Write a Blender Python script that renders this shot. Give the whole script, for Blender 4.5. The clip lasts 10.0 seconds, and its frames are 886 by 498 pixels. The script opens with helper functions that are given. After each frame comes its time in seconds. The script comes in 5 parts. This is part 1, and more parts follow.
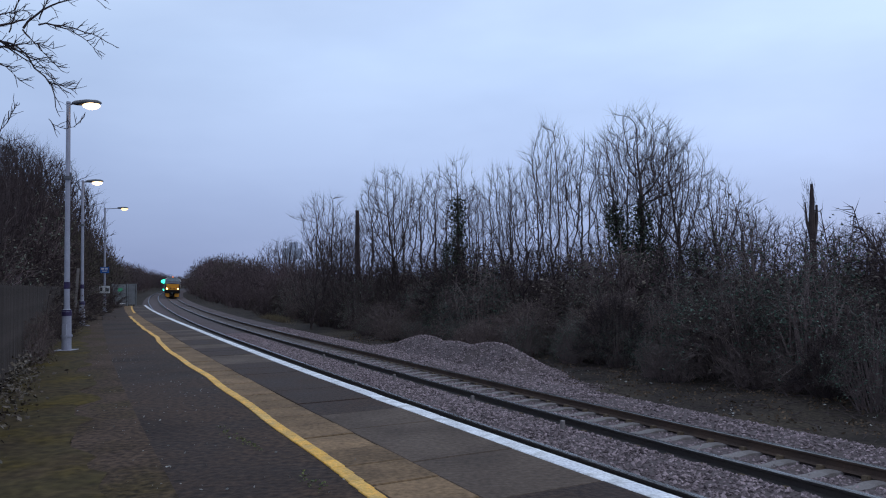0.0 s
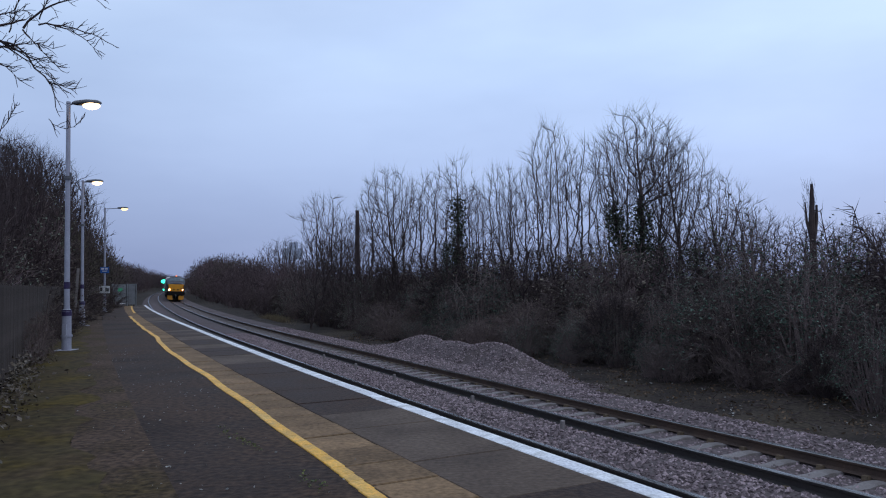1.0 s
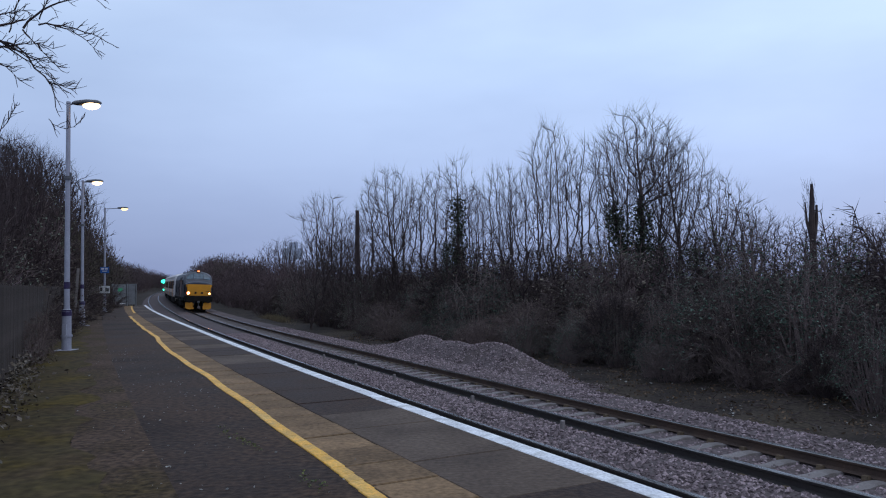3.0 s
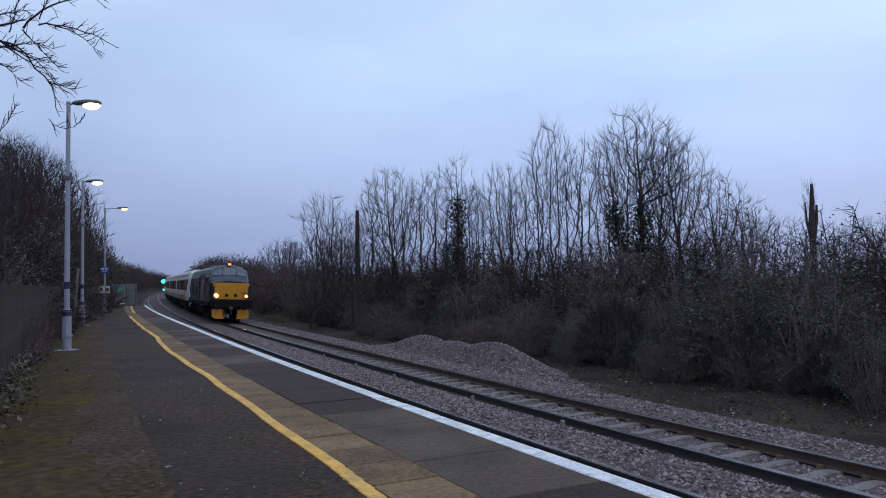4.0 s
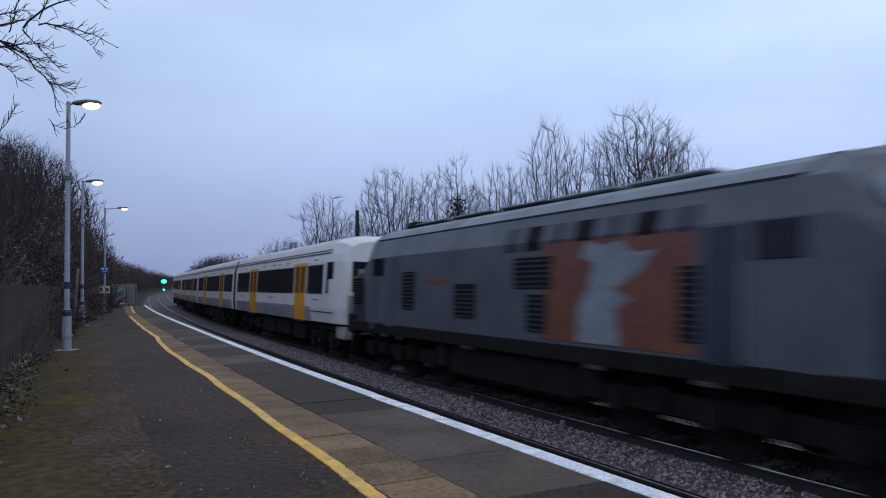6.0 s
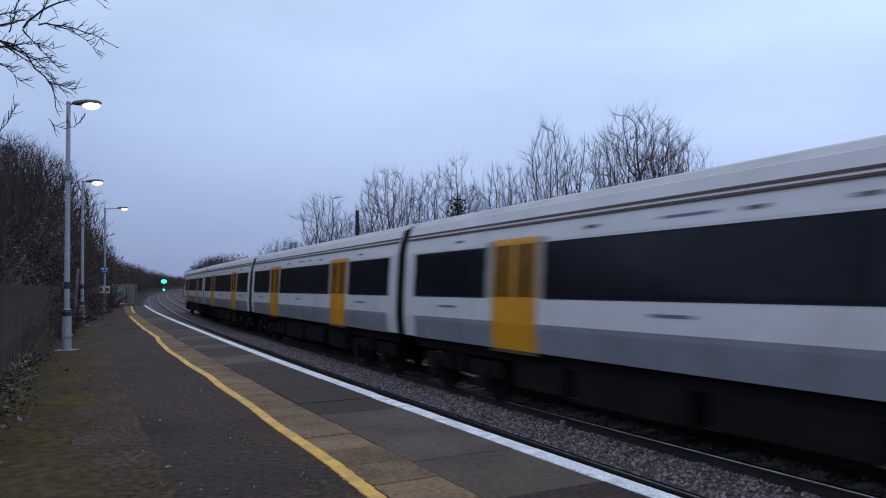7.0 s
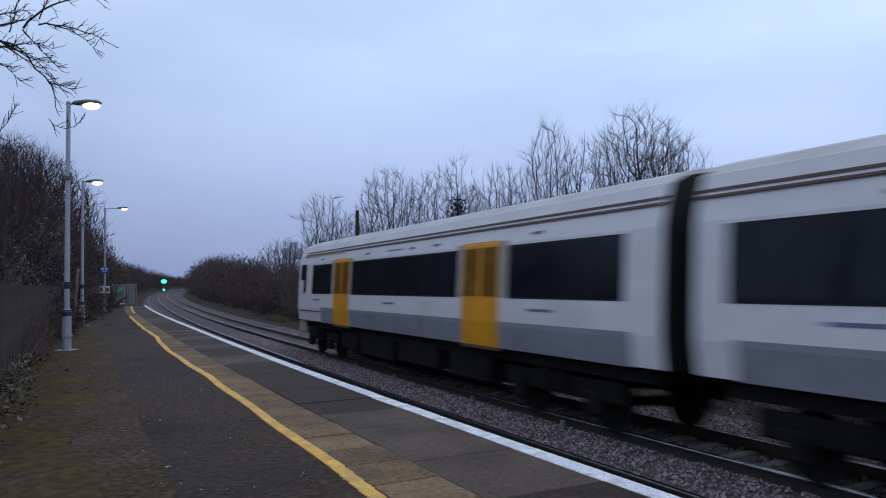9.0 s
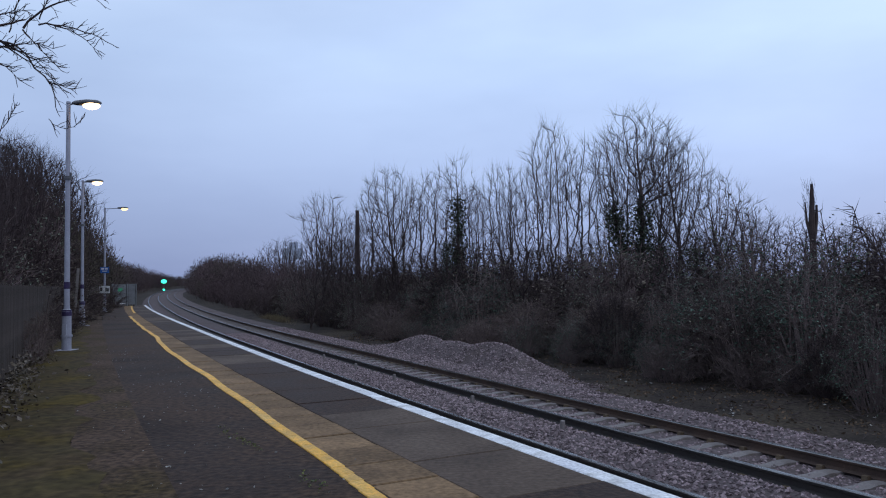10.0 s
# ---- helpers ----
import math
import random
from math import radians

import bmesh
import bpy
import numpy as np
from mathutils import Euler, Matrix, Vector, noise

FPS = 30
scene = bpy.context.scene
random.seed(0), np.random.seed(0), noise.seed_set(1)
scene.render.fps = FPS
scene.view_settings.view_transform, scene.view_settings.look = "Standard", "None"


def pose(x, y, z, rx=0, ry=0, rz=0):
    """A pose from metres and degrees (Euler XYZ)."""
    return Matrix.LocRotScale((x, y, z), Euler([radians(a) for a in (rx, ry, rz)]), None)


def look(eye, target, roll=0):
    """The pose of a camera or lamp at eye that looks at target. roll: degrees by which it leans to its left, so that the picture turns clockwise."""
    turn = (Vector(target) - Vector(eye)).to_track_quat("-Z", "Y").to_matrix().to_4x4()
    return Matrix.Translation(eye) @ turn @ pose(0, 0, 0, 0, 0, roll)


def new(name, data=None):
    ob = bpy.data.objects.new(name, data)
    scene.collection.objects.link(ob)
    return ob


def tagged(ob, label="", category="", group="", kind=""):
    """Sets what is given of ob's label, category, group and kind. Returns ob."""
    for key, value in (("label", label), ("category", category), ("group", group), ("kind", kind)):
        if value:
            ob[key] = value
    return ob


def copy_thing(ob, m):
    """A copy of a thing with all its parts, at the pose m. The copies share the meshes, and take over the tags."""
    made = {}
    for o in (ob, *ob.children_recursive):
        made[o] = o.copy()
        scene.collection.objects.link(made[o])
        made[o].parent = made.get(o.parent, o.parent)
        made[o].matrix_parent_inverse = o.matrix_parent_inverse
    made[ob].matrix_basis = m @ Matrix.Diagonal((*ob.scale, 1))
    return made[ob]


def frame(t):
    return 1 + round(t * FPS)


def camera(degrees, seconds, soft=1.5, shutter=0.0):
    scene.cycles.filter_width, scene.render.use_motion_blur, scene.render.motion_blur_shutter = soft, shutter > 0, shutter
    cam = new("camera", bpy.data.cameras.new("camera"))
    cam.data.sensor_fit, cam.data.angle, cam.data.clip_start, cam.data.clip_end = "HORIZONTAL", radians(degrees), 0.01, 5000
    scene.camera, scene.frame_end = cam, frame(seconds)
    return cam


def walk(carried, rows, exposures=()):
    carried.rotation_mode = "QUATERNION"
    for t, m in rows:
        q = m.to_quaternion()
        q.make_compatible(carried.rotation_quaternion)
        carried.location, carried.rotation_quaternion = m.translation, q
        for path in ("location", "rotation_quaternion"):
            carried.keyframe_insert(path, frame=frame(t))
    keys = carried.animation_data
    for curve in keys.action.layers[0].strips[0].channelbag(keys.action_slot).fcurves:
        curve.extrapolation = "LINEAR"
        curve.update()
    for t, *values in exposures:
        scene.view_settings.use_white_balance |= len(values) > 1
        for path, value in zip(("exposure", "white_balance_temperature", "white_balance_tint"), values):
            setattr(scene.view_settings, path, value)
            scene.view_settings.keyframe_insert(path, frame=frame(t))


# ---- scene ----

EYE = (0.0, 0.0, 1.421)
PITCH = 0.0463
cam = camera(62.14, 10.0, 1.1, 0.5)
STAND = look(EYE, (0.0, math.cos(PITCH), EYE[2] + math.sin(PITCH)), -0.877)
walk(cam, [(0, STAND), (10, STAND)], [(0, 0.0, 6500, 10), (10, 0.0, 6500, 10)])

# ---- light: an overcast winter dusk ----
world = bpy.data.worlds.new("dusk_sky")
scene.world = world
world.use_nodes = True
wn, wl = world.node_tree.nodes, world.node_tree.links
wn.clear()
w_out = wn.new("ShaderNodeOutputWorld")
w_bg = wn.new("ShaderNodeBackground")
w_sky = wn.new("ShaderNodeTexSky")
w_sky.sky_type = "NISHITA"
w_sky.sun_disc = False
w_sky.sun_elevation = radians(4)
w_sky.sun_rotation = radians(60)
w_dim = wn.new("ShaderNodeMix")
w_dim.data_type, w_dim.blend_type = "RGBA", "MULTIPLY"
w_dim.inputs["Factor"].default_value = 1.0
w_dim.inputs["B"].default_value = (0.12, 0.12, 0.12, 1)
wl.new(w_sky.outputs[0], w_dim.inputs["A"])
w_co = wn.new("ShaderNodeTexCoord")
w_sep = wn.new("ShaderNodeSeparateXYZ")
wl.new(w_co.outputs["Generated"], w_sep.inputs[0])
w_ramp = wn.new("ShaderNodeValToRGB")
w_ramp.color_ramp.elements[0].position = 0.0
w_ramp.color_ramp.elements[0].color = (0.29, 0.365, 0.62, 1)
w_ramp.color_ramp.elements[1].position = 0.6
w_ramp.color_ramp.elements[1].color = (0.60, 0.74, 1.0, 1)
w_mid = w_ramp.color_ramp.elements.new(0.16)
w_mid.color = (0.41, 0.53, 0.83, 1)
w_mid2 = w_ramp.color_ramp.elements.new(0.3)
w_mid2.color = (0.525, 0.685, 1.0, 1)
wl.new(w_sep.outputs["Z"], w_ramp.inputs[0])
w_map = wn.new("ShaderNodeMapping")
w_map.inputs["Scale"].default_value = (1.0, 1.0, 3.2)
wl.new(w_co.outputs["Generated"], w_map.inputs[0])
w_noise = wn.new("ShaderNodeTexNoise")
w_noise.inputs["Scale"].default_value = 1.7
w_noise.inputs["Detail"].default_value = 5
wl.new(w_map.outputs[0], w_noise.inputs["Vector"])
w_cl = wn.new("ShaderNodeValToRGB")
w_cl.color_ramp.elements[0].position, w_cl.color_ramp.elements[0].color = 0.3, (0.84, 0.85, 0.88, 1)
w_cl.color_ramp.elements[1].position, w_cl.color_ramp.elements[1].color = 0.7, (1.12, 1.11, 1.08, 1)
wl.new(w_noise.outputs[0], w_cl.inputs[0])
w_mul = wn.new("ShaderNodeMix")
w_mul.data_type, w_mul.blend_type = "RGBA", "MULTIPLY"
w_mul.inputs["Factor"].default_value = 1.0
wl.new(w_ramp.outputs[0], w_mul.inputs["A"])
wl.new(w_cl.outputs[0], w_mul.inputs["B"])
w_side = wn.new("ShaderNodeMapRange")
w_side.inputs["From Min"].default_value, w_side.inputs["From Max"].default_value = -0.45, 0.35
w_side.inputs["To Min"].default_value, w_side.inputs["To Max"].default_value = 0.95, 1.18
wl.new(w_sep.outputs["X"], w_side.inputs["Value"])
w_even = wn.new("ShaderNodeVectorMath")
w_even.operation = "SCALE"
wl.new(w_mul.outputs["Result"], w_even.inputs[0])
wl.new(w_side.outputs[0], w_even.inputs["Scale"])
w_mix = wn.new("ShaderNodeMix")
w_mix.data_type = "RGBA"
w_mix.inputs["Factor"].default_value = 0.94
wl.new(w_dim.outputs["Result"], w_mix.inputs["A"])
wl.new(w_even.outputs[0], w_mix.inputs["B"])
wl.new(w_mix.outputs["Result"], w_bg.inputs["Color"])
w_bg.inputs["Strength"].default_value = 1.0
wl.new(w_bg.outputs[0], w_out.inputs[0])

sun = new("sun", bpy.data.lights.new("sun", "SUN"))
sun.data.energy, sun.data.angle, sun.data.color = 0.3, radians(40), (1.0, 0.95, 0.9)
sun.matrix_world = look((60, -40, 70), (0, 0, 0))


# ---- materials ----
def material(name, base, rough=0.8, metal=0.0, second=None, scale=6.0, amount=0.5, grain=60.0, bump=0.3,
             per_object=0.0, per_island=0.0, emit=None, strength=0.0, spec=0.4, object_space=True, third=None, third_scale=0.6, contrast=0.24):
    """A surface of two tones mixed by coarse noise, with fine grain, relief and wear."""
    m = bpy.data.materials.new(name)
    m.use_nodes = True
    n, l = m.node_tree.nodes, m.node_tree.links
    b = n["Principled BSDF"]
    b.inputs["Roughness"].default_value = rough
    b.inputs["Metallic"].default_value = metal
    b.inputs["Specular IOR Level"].default_value = spec
    if emit:
        b.inputs["Emission Color"].default_value = (*emit, 1)
        b.inputs["Emission Strength"].default_value = strength
        b.inputs["Base Color"].default_value = (*base, 1)
        return m
    if second is None:
        second = tuple(c * 0.6 for c in base)
    co = n.new("ShaderNodeTexCoord")
    if object_space:
        src = co.outputs["Object"]
    else:
        geo = n.new("ShaderNodeNewGeometry")
        src = geo.outputs["Position"]
    big = n.new("ShaderNodeTexNoise")
    big.inputs["Scale"].default_value, big.inputs["Detail"].default_value = scale, 6
    l.new(src, big.inputs["Vector"])
    fine = n.new("ShaderNodeTexNoise")
    fine.inputs["Scale"].default_value, fine.inputs["Detail"].default_value = grain, 4
    l.new(src, fine.inputs["Vector"])
    ramp = n.new("ShaderNodeValToRGB")
    ramp.color_ramp.elements[0].position = 0.5 - 0.25 * amount
    ramp.color_ramp.elements[1].position = 0.5 + 0.25
    l.new(big.outputs[0], ramp.inputs[0])
    mix = n.new("ShaderNodeMix")
    mix.data_type = "RGBA"
    mix.inputs["A"].default_value, mix.inputs["B"].default_value = (*base, 1), (*second, 1)
    l.new(ramp.outputs[0], mix.inputs["Factor"])
    out = mix.outputs["Result"]
    if third:
        wide = n.new("ShaderNodeTexNoise")
        wide.inputs["Scale"].default_value, wide.inputs["Detail"].default_value = third_scale, 5
        l.new(src, wide.inputs["Vector"])
        r3 = n.new("ShaderNodeValToRGB")
        r3.color_ramp.elements[0].position, r3.color_ramp.elements[1].position = 0.5, 0.64
        l.new(wide.outputs[0], r3.inputs[0])
        m3 = n.new("ShaderNodeMix")
        m3.data_type = "RGBA"
        m3.inputs["B"].default_value = (*third, 1)
        l.new(r3.outputs[0], m3.inputs["Factor"])
        l.new(out, m3.inputs["A"])
        out = m3.outputs["Result"]
    gr = n.new("ShaderNodeValToRGB")
    gr.color_ramp.elements[0].position, gr.color_ramp.elements[0].color = 0.3, (1 - contrast * 1.15,) * 3 + (1,)
    gr.color_ramp.elements[1].position, gr.color_ramp.elements[1].color = 0.7, (1 + contrast * 0.85,) * 3 + (1,)
    l.new(fine.outputs[0], gr.inputs[0])
    mul = n.new("ShaderNodeMix")
    mul.data_type, mul.blend_type = "RGBA", "MULTIPLY"
    mul.inputs["Factor"].default_value = 1.0
    l.new(out, mul.inputs["A"])
    l.new(gr.outputs[0], mul.inputs["B"])
    out = mul.outputs["Result"]
    for amount_v, source in ((per_object, "obj"), (per_island, "isl")):
        if amount_v:
            if source == "obj":
                rnd = n.new("ShaderNodeObjectInfo").outputs["Random"]
            else:
                rnd = n.new("ShaderNodeNewGeometry").outputs["Random Per Island"]
            mr = n.new("ShaderNodeMapRange")
            mr.inputs["To Min"].default_value, mr.inputs["To Max"].default_value = 1 - amount_v, 1 + amount_v
            l.new(rnd, mr.inputs["Value"])
            hsv = n.new("ShaderNodeHueSaturation")
            l.new(mr.outputs[0], hsv.inputs["Value"])
            l.new(out, hsv.inputs["Color"])
            out = hsv.outputs[0]
    l.new(out, b.inputs["Base Color"])
    if bump:
        bp = n.new("ShaderNodeBump")
        bp.inputs["Strength"].default_value, bp.inputs["Distance"].default_value = bump, 0.02
        l.new(fine.outputs[0], bp.inputs["Height"])
        l.new(bp.outputs[0], b.inputs["Normal"])
    rr = n.new("ShaderNodeMapRange")
    rr.inputs["To Min"].default_value, rr.inputs["To Max"].default_value = max(0.02, rough - 0.12), min(1, rough + 0.12)
    l.new(big.outputs[0], rr.inputs["Value"])
    l.new(rr.outputs[0], b.inputs["Roughness"])
    return m


M_ASPHALT = material("asphalt", (0.0398, 0.0241, 0.0167), 0.75, second=(0.0712, 0.0414, 0.0258), scale=0.8, grain=16, bump=0.5, object_space=False, third=(0.0285, 0.0172, 0.0121), third_scale=0.5, contrast=0.62, spec=0.12)
M_OLD = material("old_mossy_asphalt", (0.0806, 0.0504, 0.0332), 0.85, second=(0.0537, 0.0345, 0.0231), scale=1.1, grain=16, bump=0.5, object_space=False, third=(0.0537, 0.0359, 0.0141), third_scale=0.7, contrast=0.62, spec=0.12)
M_MOSS = material("moss_verge", (0.0549, 0.04046, 0.015), 0.95, second=(0.06334, 0.04201, 0.0225), scale=1.4, grain=9, bump=0.35, object_space=False, third=(0.0739, 0.05134, 0.01071), third_scale=0.9, contrast=0.45, spec=0.12)
M_TAN = material("tan_paving", (0.2135, 0.1348, 0.0726), 0.8, second=(0.1294, 0.0862, 0.0522), scale=2.2, grain=22, bump=0.4, per_object=0.22, object_space=False, contrast=0.32, spec=0.12)
M_PANEL = material("worn_concrete_panel", (0.108, 0.0775, 0.0575), 0.75, second=(0.0655, 0.0475, 0.0372), scale=1.3, grain=22, bump=0.4, object_space=False, contrast=0.3, spec=0.12)
M_PANELD = material("tarred_panel", (0.0386, 0.0235, 0.0172), 0.7, second=(0.0558, 0.0328, 0.0221), scale=1.5, grain=22, bump=0.4, object_space=False, contrast=0.5, spec=0.12)
M_WHITE = material("white_line_paint", (0.80, 0.80, 0.80), 0.6, second=(0.40, 0.39, 0.38), scale=6, amount=0.35, grain=40, bump=0.3, per_object=0.05, object_space=False, third=(0.66, 0.66, 0.682), third_scale=2.5)
M_YELLOW = material("yellow_line_paint", (0.8052, 0.425, 0.06), 0.65, second=(0.5124, 0.3186, 0.105), scale=7, amount=0.3, grain=50, bump=0.4, per_object=0.1, object_space=False, third=(0.61, 0.3658, 0.0945), third_scale=2.2)
M_BRICK = material("sooty_brick", (0.14, 0.09, 0.07), 0.9, second=(0.07, 0.055, 0.05), scale=4, grain=30, object_space=False)
M_BALLAST = material("ballast_bed", (0.1282, 0.1015, 0.1025), 0.9, second=(0.07693, 0.0612, 0.0622), scale=14, grain=22, bump=1.0, object_space=False, third=(0.09402, 0.07255, 0.0687), third_scale=0.4, spec=0.12)
M_STONE = material("ballast_stone", (0.2572, 0.1995, 0.2058), 0.85, second=(0.1413, 0.1081, 0.1103), scale=9, grain=60, per_island=0.65, object_space=False, spec=0.12)
M_SLEEPER = material("concrete_sleeper", (0.2041, 0.1799, 0.1733), 0.85, second=(0.121, 0.1023, 0.09386), scale=3, grain=40, per_object=0.12)
M_RAIL = material("rusty_rail", (0.075, 0.045, 0.032), 0.75, second=(0.045, 0.03, 0.025), scale=2, grain=50, bump=0.2, object_space=False)
# darker copy of the rail, with the shade of its side in the colour
M_RAILD = material("shade_dark_rail", (0.028, 0.024, 0.024), 0.6, second=(0.04, 0.032, 0.028), scale=2, grain=50, bump=0.2, object_space=False)
M_HEAD = material("worn_rail_head", (0.30, 0.29, 0.28), 0.22, 0.95, second=(0.15, 0.13, 0.12), scale=3, grain=40, bump=0.05, object_space=False)
M_CLIP = material("steel_clip", (0.16, 0.115, 0.075), 0.7, 0.3, object_space=False)
M_EARTH = material("leaf_litter_earth", (0.0459, 0.0351, 0.0281), 0.95, second=(0.019, 0.0157, 0.0136), scale=0.9, grain=14, bump=1.0, object_space=False, third=(0.0536, 0.0419, 0.0306), third_scale=0.3, contrast=0.5, spec=0.12)
M_BARK = material("bark", (0.0629, 0.0428, 0.0389), 0.9, second=(0.037, 0.0262, 0.0264), scale=3, grain=25, bump=0.8, per_object=0.25)
M_TWIG = material("twigs", (0.0662, 0.0451, 0.0437), 0.9, second=(0.0451, 0.0311, 0.0332), scale=2, grain=20, bump=0, per_object=0.2)
M_BRUSH = material("scrub_stems", (0.1484, 0.1096, 0.1016), 0.9, second=(0.0959, 0.068, 0.0655), scale=2, grain=20, bump=0, per_object=0.25)
M_IVY = material("ivy_leaves", (0.028, 0.038, 0.018), 0.55, second=(0.018, 0.026, 0.013), scale=2, grain=12, bump=0, per_island=0.4)
M_LEAF2 = material("green_scrub_leaves", (0.1324, 0.1488, 0.1093), 0.6, second=(0.0995, 0.103, 0.0802), scale=1.2, grain=12, bump=0, per_island=0.5, per_object=0.25)
M_LEAF = material("scrub_leaves", (0.1263, 0.1033, 0.073), 0.65, second=(0.0971, 0.0681, 0.056), scale=1.2, grain=12, bump=0, per_island=0.5, per_object=0.25)
M_DARKLEAF = material("dark_evergreen_leaves", (0.0614, 0.0982, 0.068), 0.6, second=(0.0409, 0.0654, 0.0471), scale=1.2, grain=12, bump=0, per_island=0.5, per_object=0.25)
M_FARWOOD = material("far_leafless_wood", (0.1038, 0.0714, 0.0741), 0.95, second=(0.0641, 0.0514, 0.0484), scale=0.12, grain=1.5, bump=0, per_island=0.35, object_space=False, third=(0.0763, 0.0657, 0.0484), third_scale=0.05, spec=0.1)
M_FENCE = material("weathered_fence_board", (0.0788, 0.0616, 0.0532), 0.9, second=(0.0375, 0.029, 0.0245), scale=3, grain=30, per_object=0.2, spec=0.12)
M_GALV = material("pale_grey_post_paint", (0.31, 0.315, 0.37), 0.5, second=(0.25, 0.25, 0.30), scale=3, grain=30, bump=0.1, contrast=0.1)
M_PURPLE = material("dark_purple_band", (0.035, 0.02, 0.075), 0.5, grain=30, bump=0.1)
M_GREYST = material("grey_steel", (0.16, 0.165, 0.17), 0.55, 0.2, second=(0.11, 0.11, 0.115), scale=3, bump=0.1)
M_LAMPHEAD = material("lantern_housing", (0.12, 0.12, 0.13), 0.5, bump=0.1)
M_GLOW = material("lit_lantern_glass", (0.9, 0.8, 0.6), 0.3, emit=(1.0, 0.66, 0.34), strength=4.0)
M_GLOW2 = material("distant_lit_lantern_glass", (0.9, 0.8, 0.6), 0.3, emit=(1.0, 0.6, 0.26), strength=2.6)
M_GREEN = material("green_signal_light", (0.1, 0.8, 0.6), 0.3, emit=(0.04, 0.9, 0.55), strength=2.5)
M_SIGNBLUE = material("blue_sign", (0.02, 0.12, 0.42), 0.5, bump=0.05)
M_SIGNWHITE = material("white_sign", (0.7, 0.7, 0.7), 0.5, bump=0.05)
M_SIGNBLACK = material("black_print", (0.02, 0.02, 0.02), 0.6, bump=0.05)
M_SIGNGREEN = material("green_sign", (0.05, 0.35, 0.16), 0.5, bump=0.05)
M_BLACK = material("black_underframe", (0.012, 0.011, 0.011), 0.75, second=(0.022, 0.018, 0.015), scale=3, bump=0.3, spec=0.08)
M_LGREY = material("loco_grey_blue_paint", (0.0884, 0.0941, 0.1134), 0.45, second=(0.0624, 0.0627, 0.0714), scale=0.9, grain=8, bump=0.05, contrast=0.12)
M_LDARK = material("loco_dark_blue_paint", (0.022, 0.03, 0.05), 0.45, second=(0.015, 0.02, 0.03), scale=1, grain=8, bump=0.05)
M_LROOF = material("loco_roof_grey", (0.1425, 0.1575, 0.18), 0.5, second=(0.0825, 0.09, 0.0975), scale=1.2, grain=10, bump=0.1)
M_LORANGE = material("loco_orange_paint", (0.1785, 0.055, 0.0312), 0.5, second=(0.119, 0.044, 0.0325), scale=1.2, grain=9, bump=0.05)
M_LPALE = material("loco_pale_grey_paint", (0.23, 0.25, 0.28), 0.5, second=(0.17, 0.18, 0.2), scale=1.5, grain=9, bump=0.05)
M_LYELLOW = material("warning_yellow_paint", (0.64, 0.265, 0.01), 0.5, second=(0.58, 0.24, 0.012), scale=1.5, grain=10, bump=0.05, contrast=0.07)
M_HEADL = material("lit_headlight", (1, 0.9, 0.7), 0.3, emit=(1.0, 0.42, 0.14), strength=40)
M_MARKER = material("lit_amber_roof_lamp", (1, 0.6, 0.3), 0.3, emit=(1.0, 0.2, 0.035), strength=2.2)
M_GLASS = material("dark_train_glass", (0.012, 0.013, 0.018), 0.12, second=(0.02, 0.02, 0.026), scale=0.6, grain=3, bump=0.0, spec=0.18)
# base colour lightened to carry the sky's reflection in the glass
M_WIND = material("cab_windscreen_sky_tint", (0.10, 0.14, 0.17), 0.15, second=(0.06, 0.09, 0.11), scale=1.0, grain=3, bump=0.0, spec=0.6)
M_CWHITE = material("carriage_white_paint", (0.72, 0.68, 0.68), 0.4, second=(0.66, 0.62, 0.61), scale=0.9, grain=6, bump=0.02, third=(0.63, 0.585, 0.575), third_scale=0.4, contrast=0.06)
M_CGREY = material("carriage_grey_paint", (0.255, 0.261, 0.29), 0.5, second=(0.195, 0.1885, 0.203), scale=1, grain=6, bump=0.03, contrast=0.08)
M_CROOF = material("carriage_roof_white", (0.5312, 0.4998, 0.4915), 0.6, second=(0.4037, 0.3722, 0.356), scale=0.8, grain=6, bump=0.05, contrast=0.08)
M_CDOOR = material("carriage_door_yellow", (0.78, 0.325, 0.010), 0.45, second=(0.62, 0.26, 0.014), scale=1.2, grain=6, bump=0.03, contrast=0.08)
M_CPILLAR = material("door_pillar_beige", (0.42, 0.38, 0.33), 0.5, bump=0.03)
M_CSTRIPE = material("brown_gutter_stripe", (0.11, 0.065, 0.045), 0.6, bump=0.03)
M_CGOLD = material("gold_roof_stripe", (0.50, 0.33, 0.12), 0.6, bump=0.03)
M_DGLASS = material("amber_tinted_door_glass", (0.24, 0.11, 0.015), 0.15, second=(0.15, 0.07, 0.012), scale=1.2, grain=3, bump=0.0)
M_PRINT = material("blurred_blue_lettering", (0.16, 0.17, 0.28), 0.5, bump=0)
M_RUBBER = material("gangway_rubber", (0.014, 0.013, 0.013), 0.85)
M_STEEL = material("wheel_steel", (0.02, 0.018, 0.016), 0.8, 0.0, spec=0.1)
M_TANK = material("far_white_steel", (0.42, 0.46, 0.55), 0.7, bump=0.1, object_space=False)
M_DEAD = material("dead_leaf", (0.10, 0.062, 0.035), 0.8, second=(0.06, 0.04, 0.026), scale=2, grain=12, bump=0, per_island=0.5, object_space=False)
M_STRAW = material("dry_grass", (0.22, 0.17, 0.10), 0.9, second=(0.14, 0.11, 0.07), scale=2, bump=0, per_island=0.4, object_space=False)
M_SCRAP = material("pale_scrap", (0.3, 0.288, 0.264), 0.8, bump=0, per_island=0.4, object_space=False)
M_WEED = material("green_weed", (0.09, 0.12, 0.03), 0.7, second=(0.13, 0.13, 0.04), scale=4, bump=0, per_island=0.4, object_space=False)
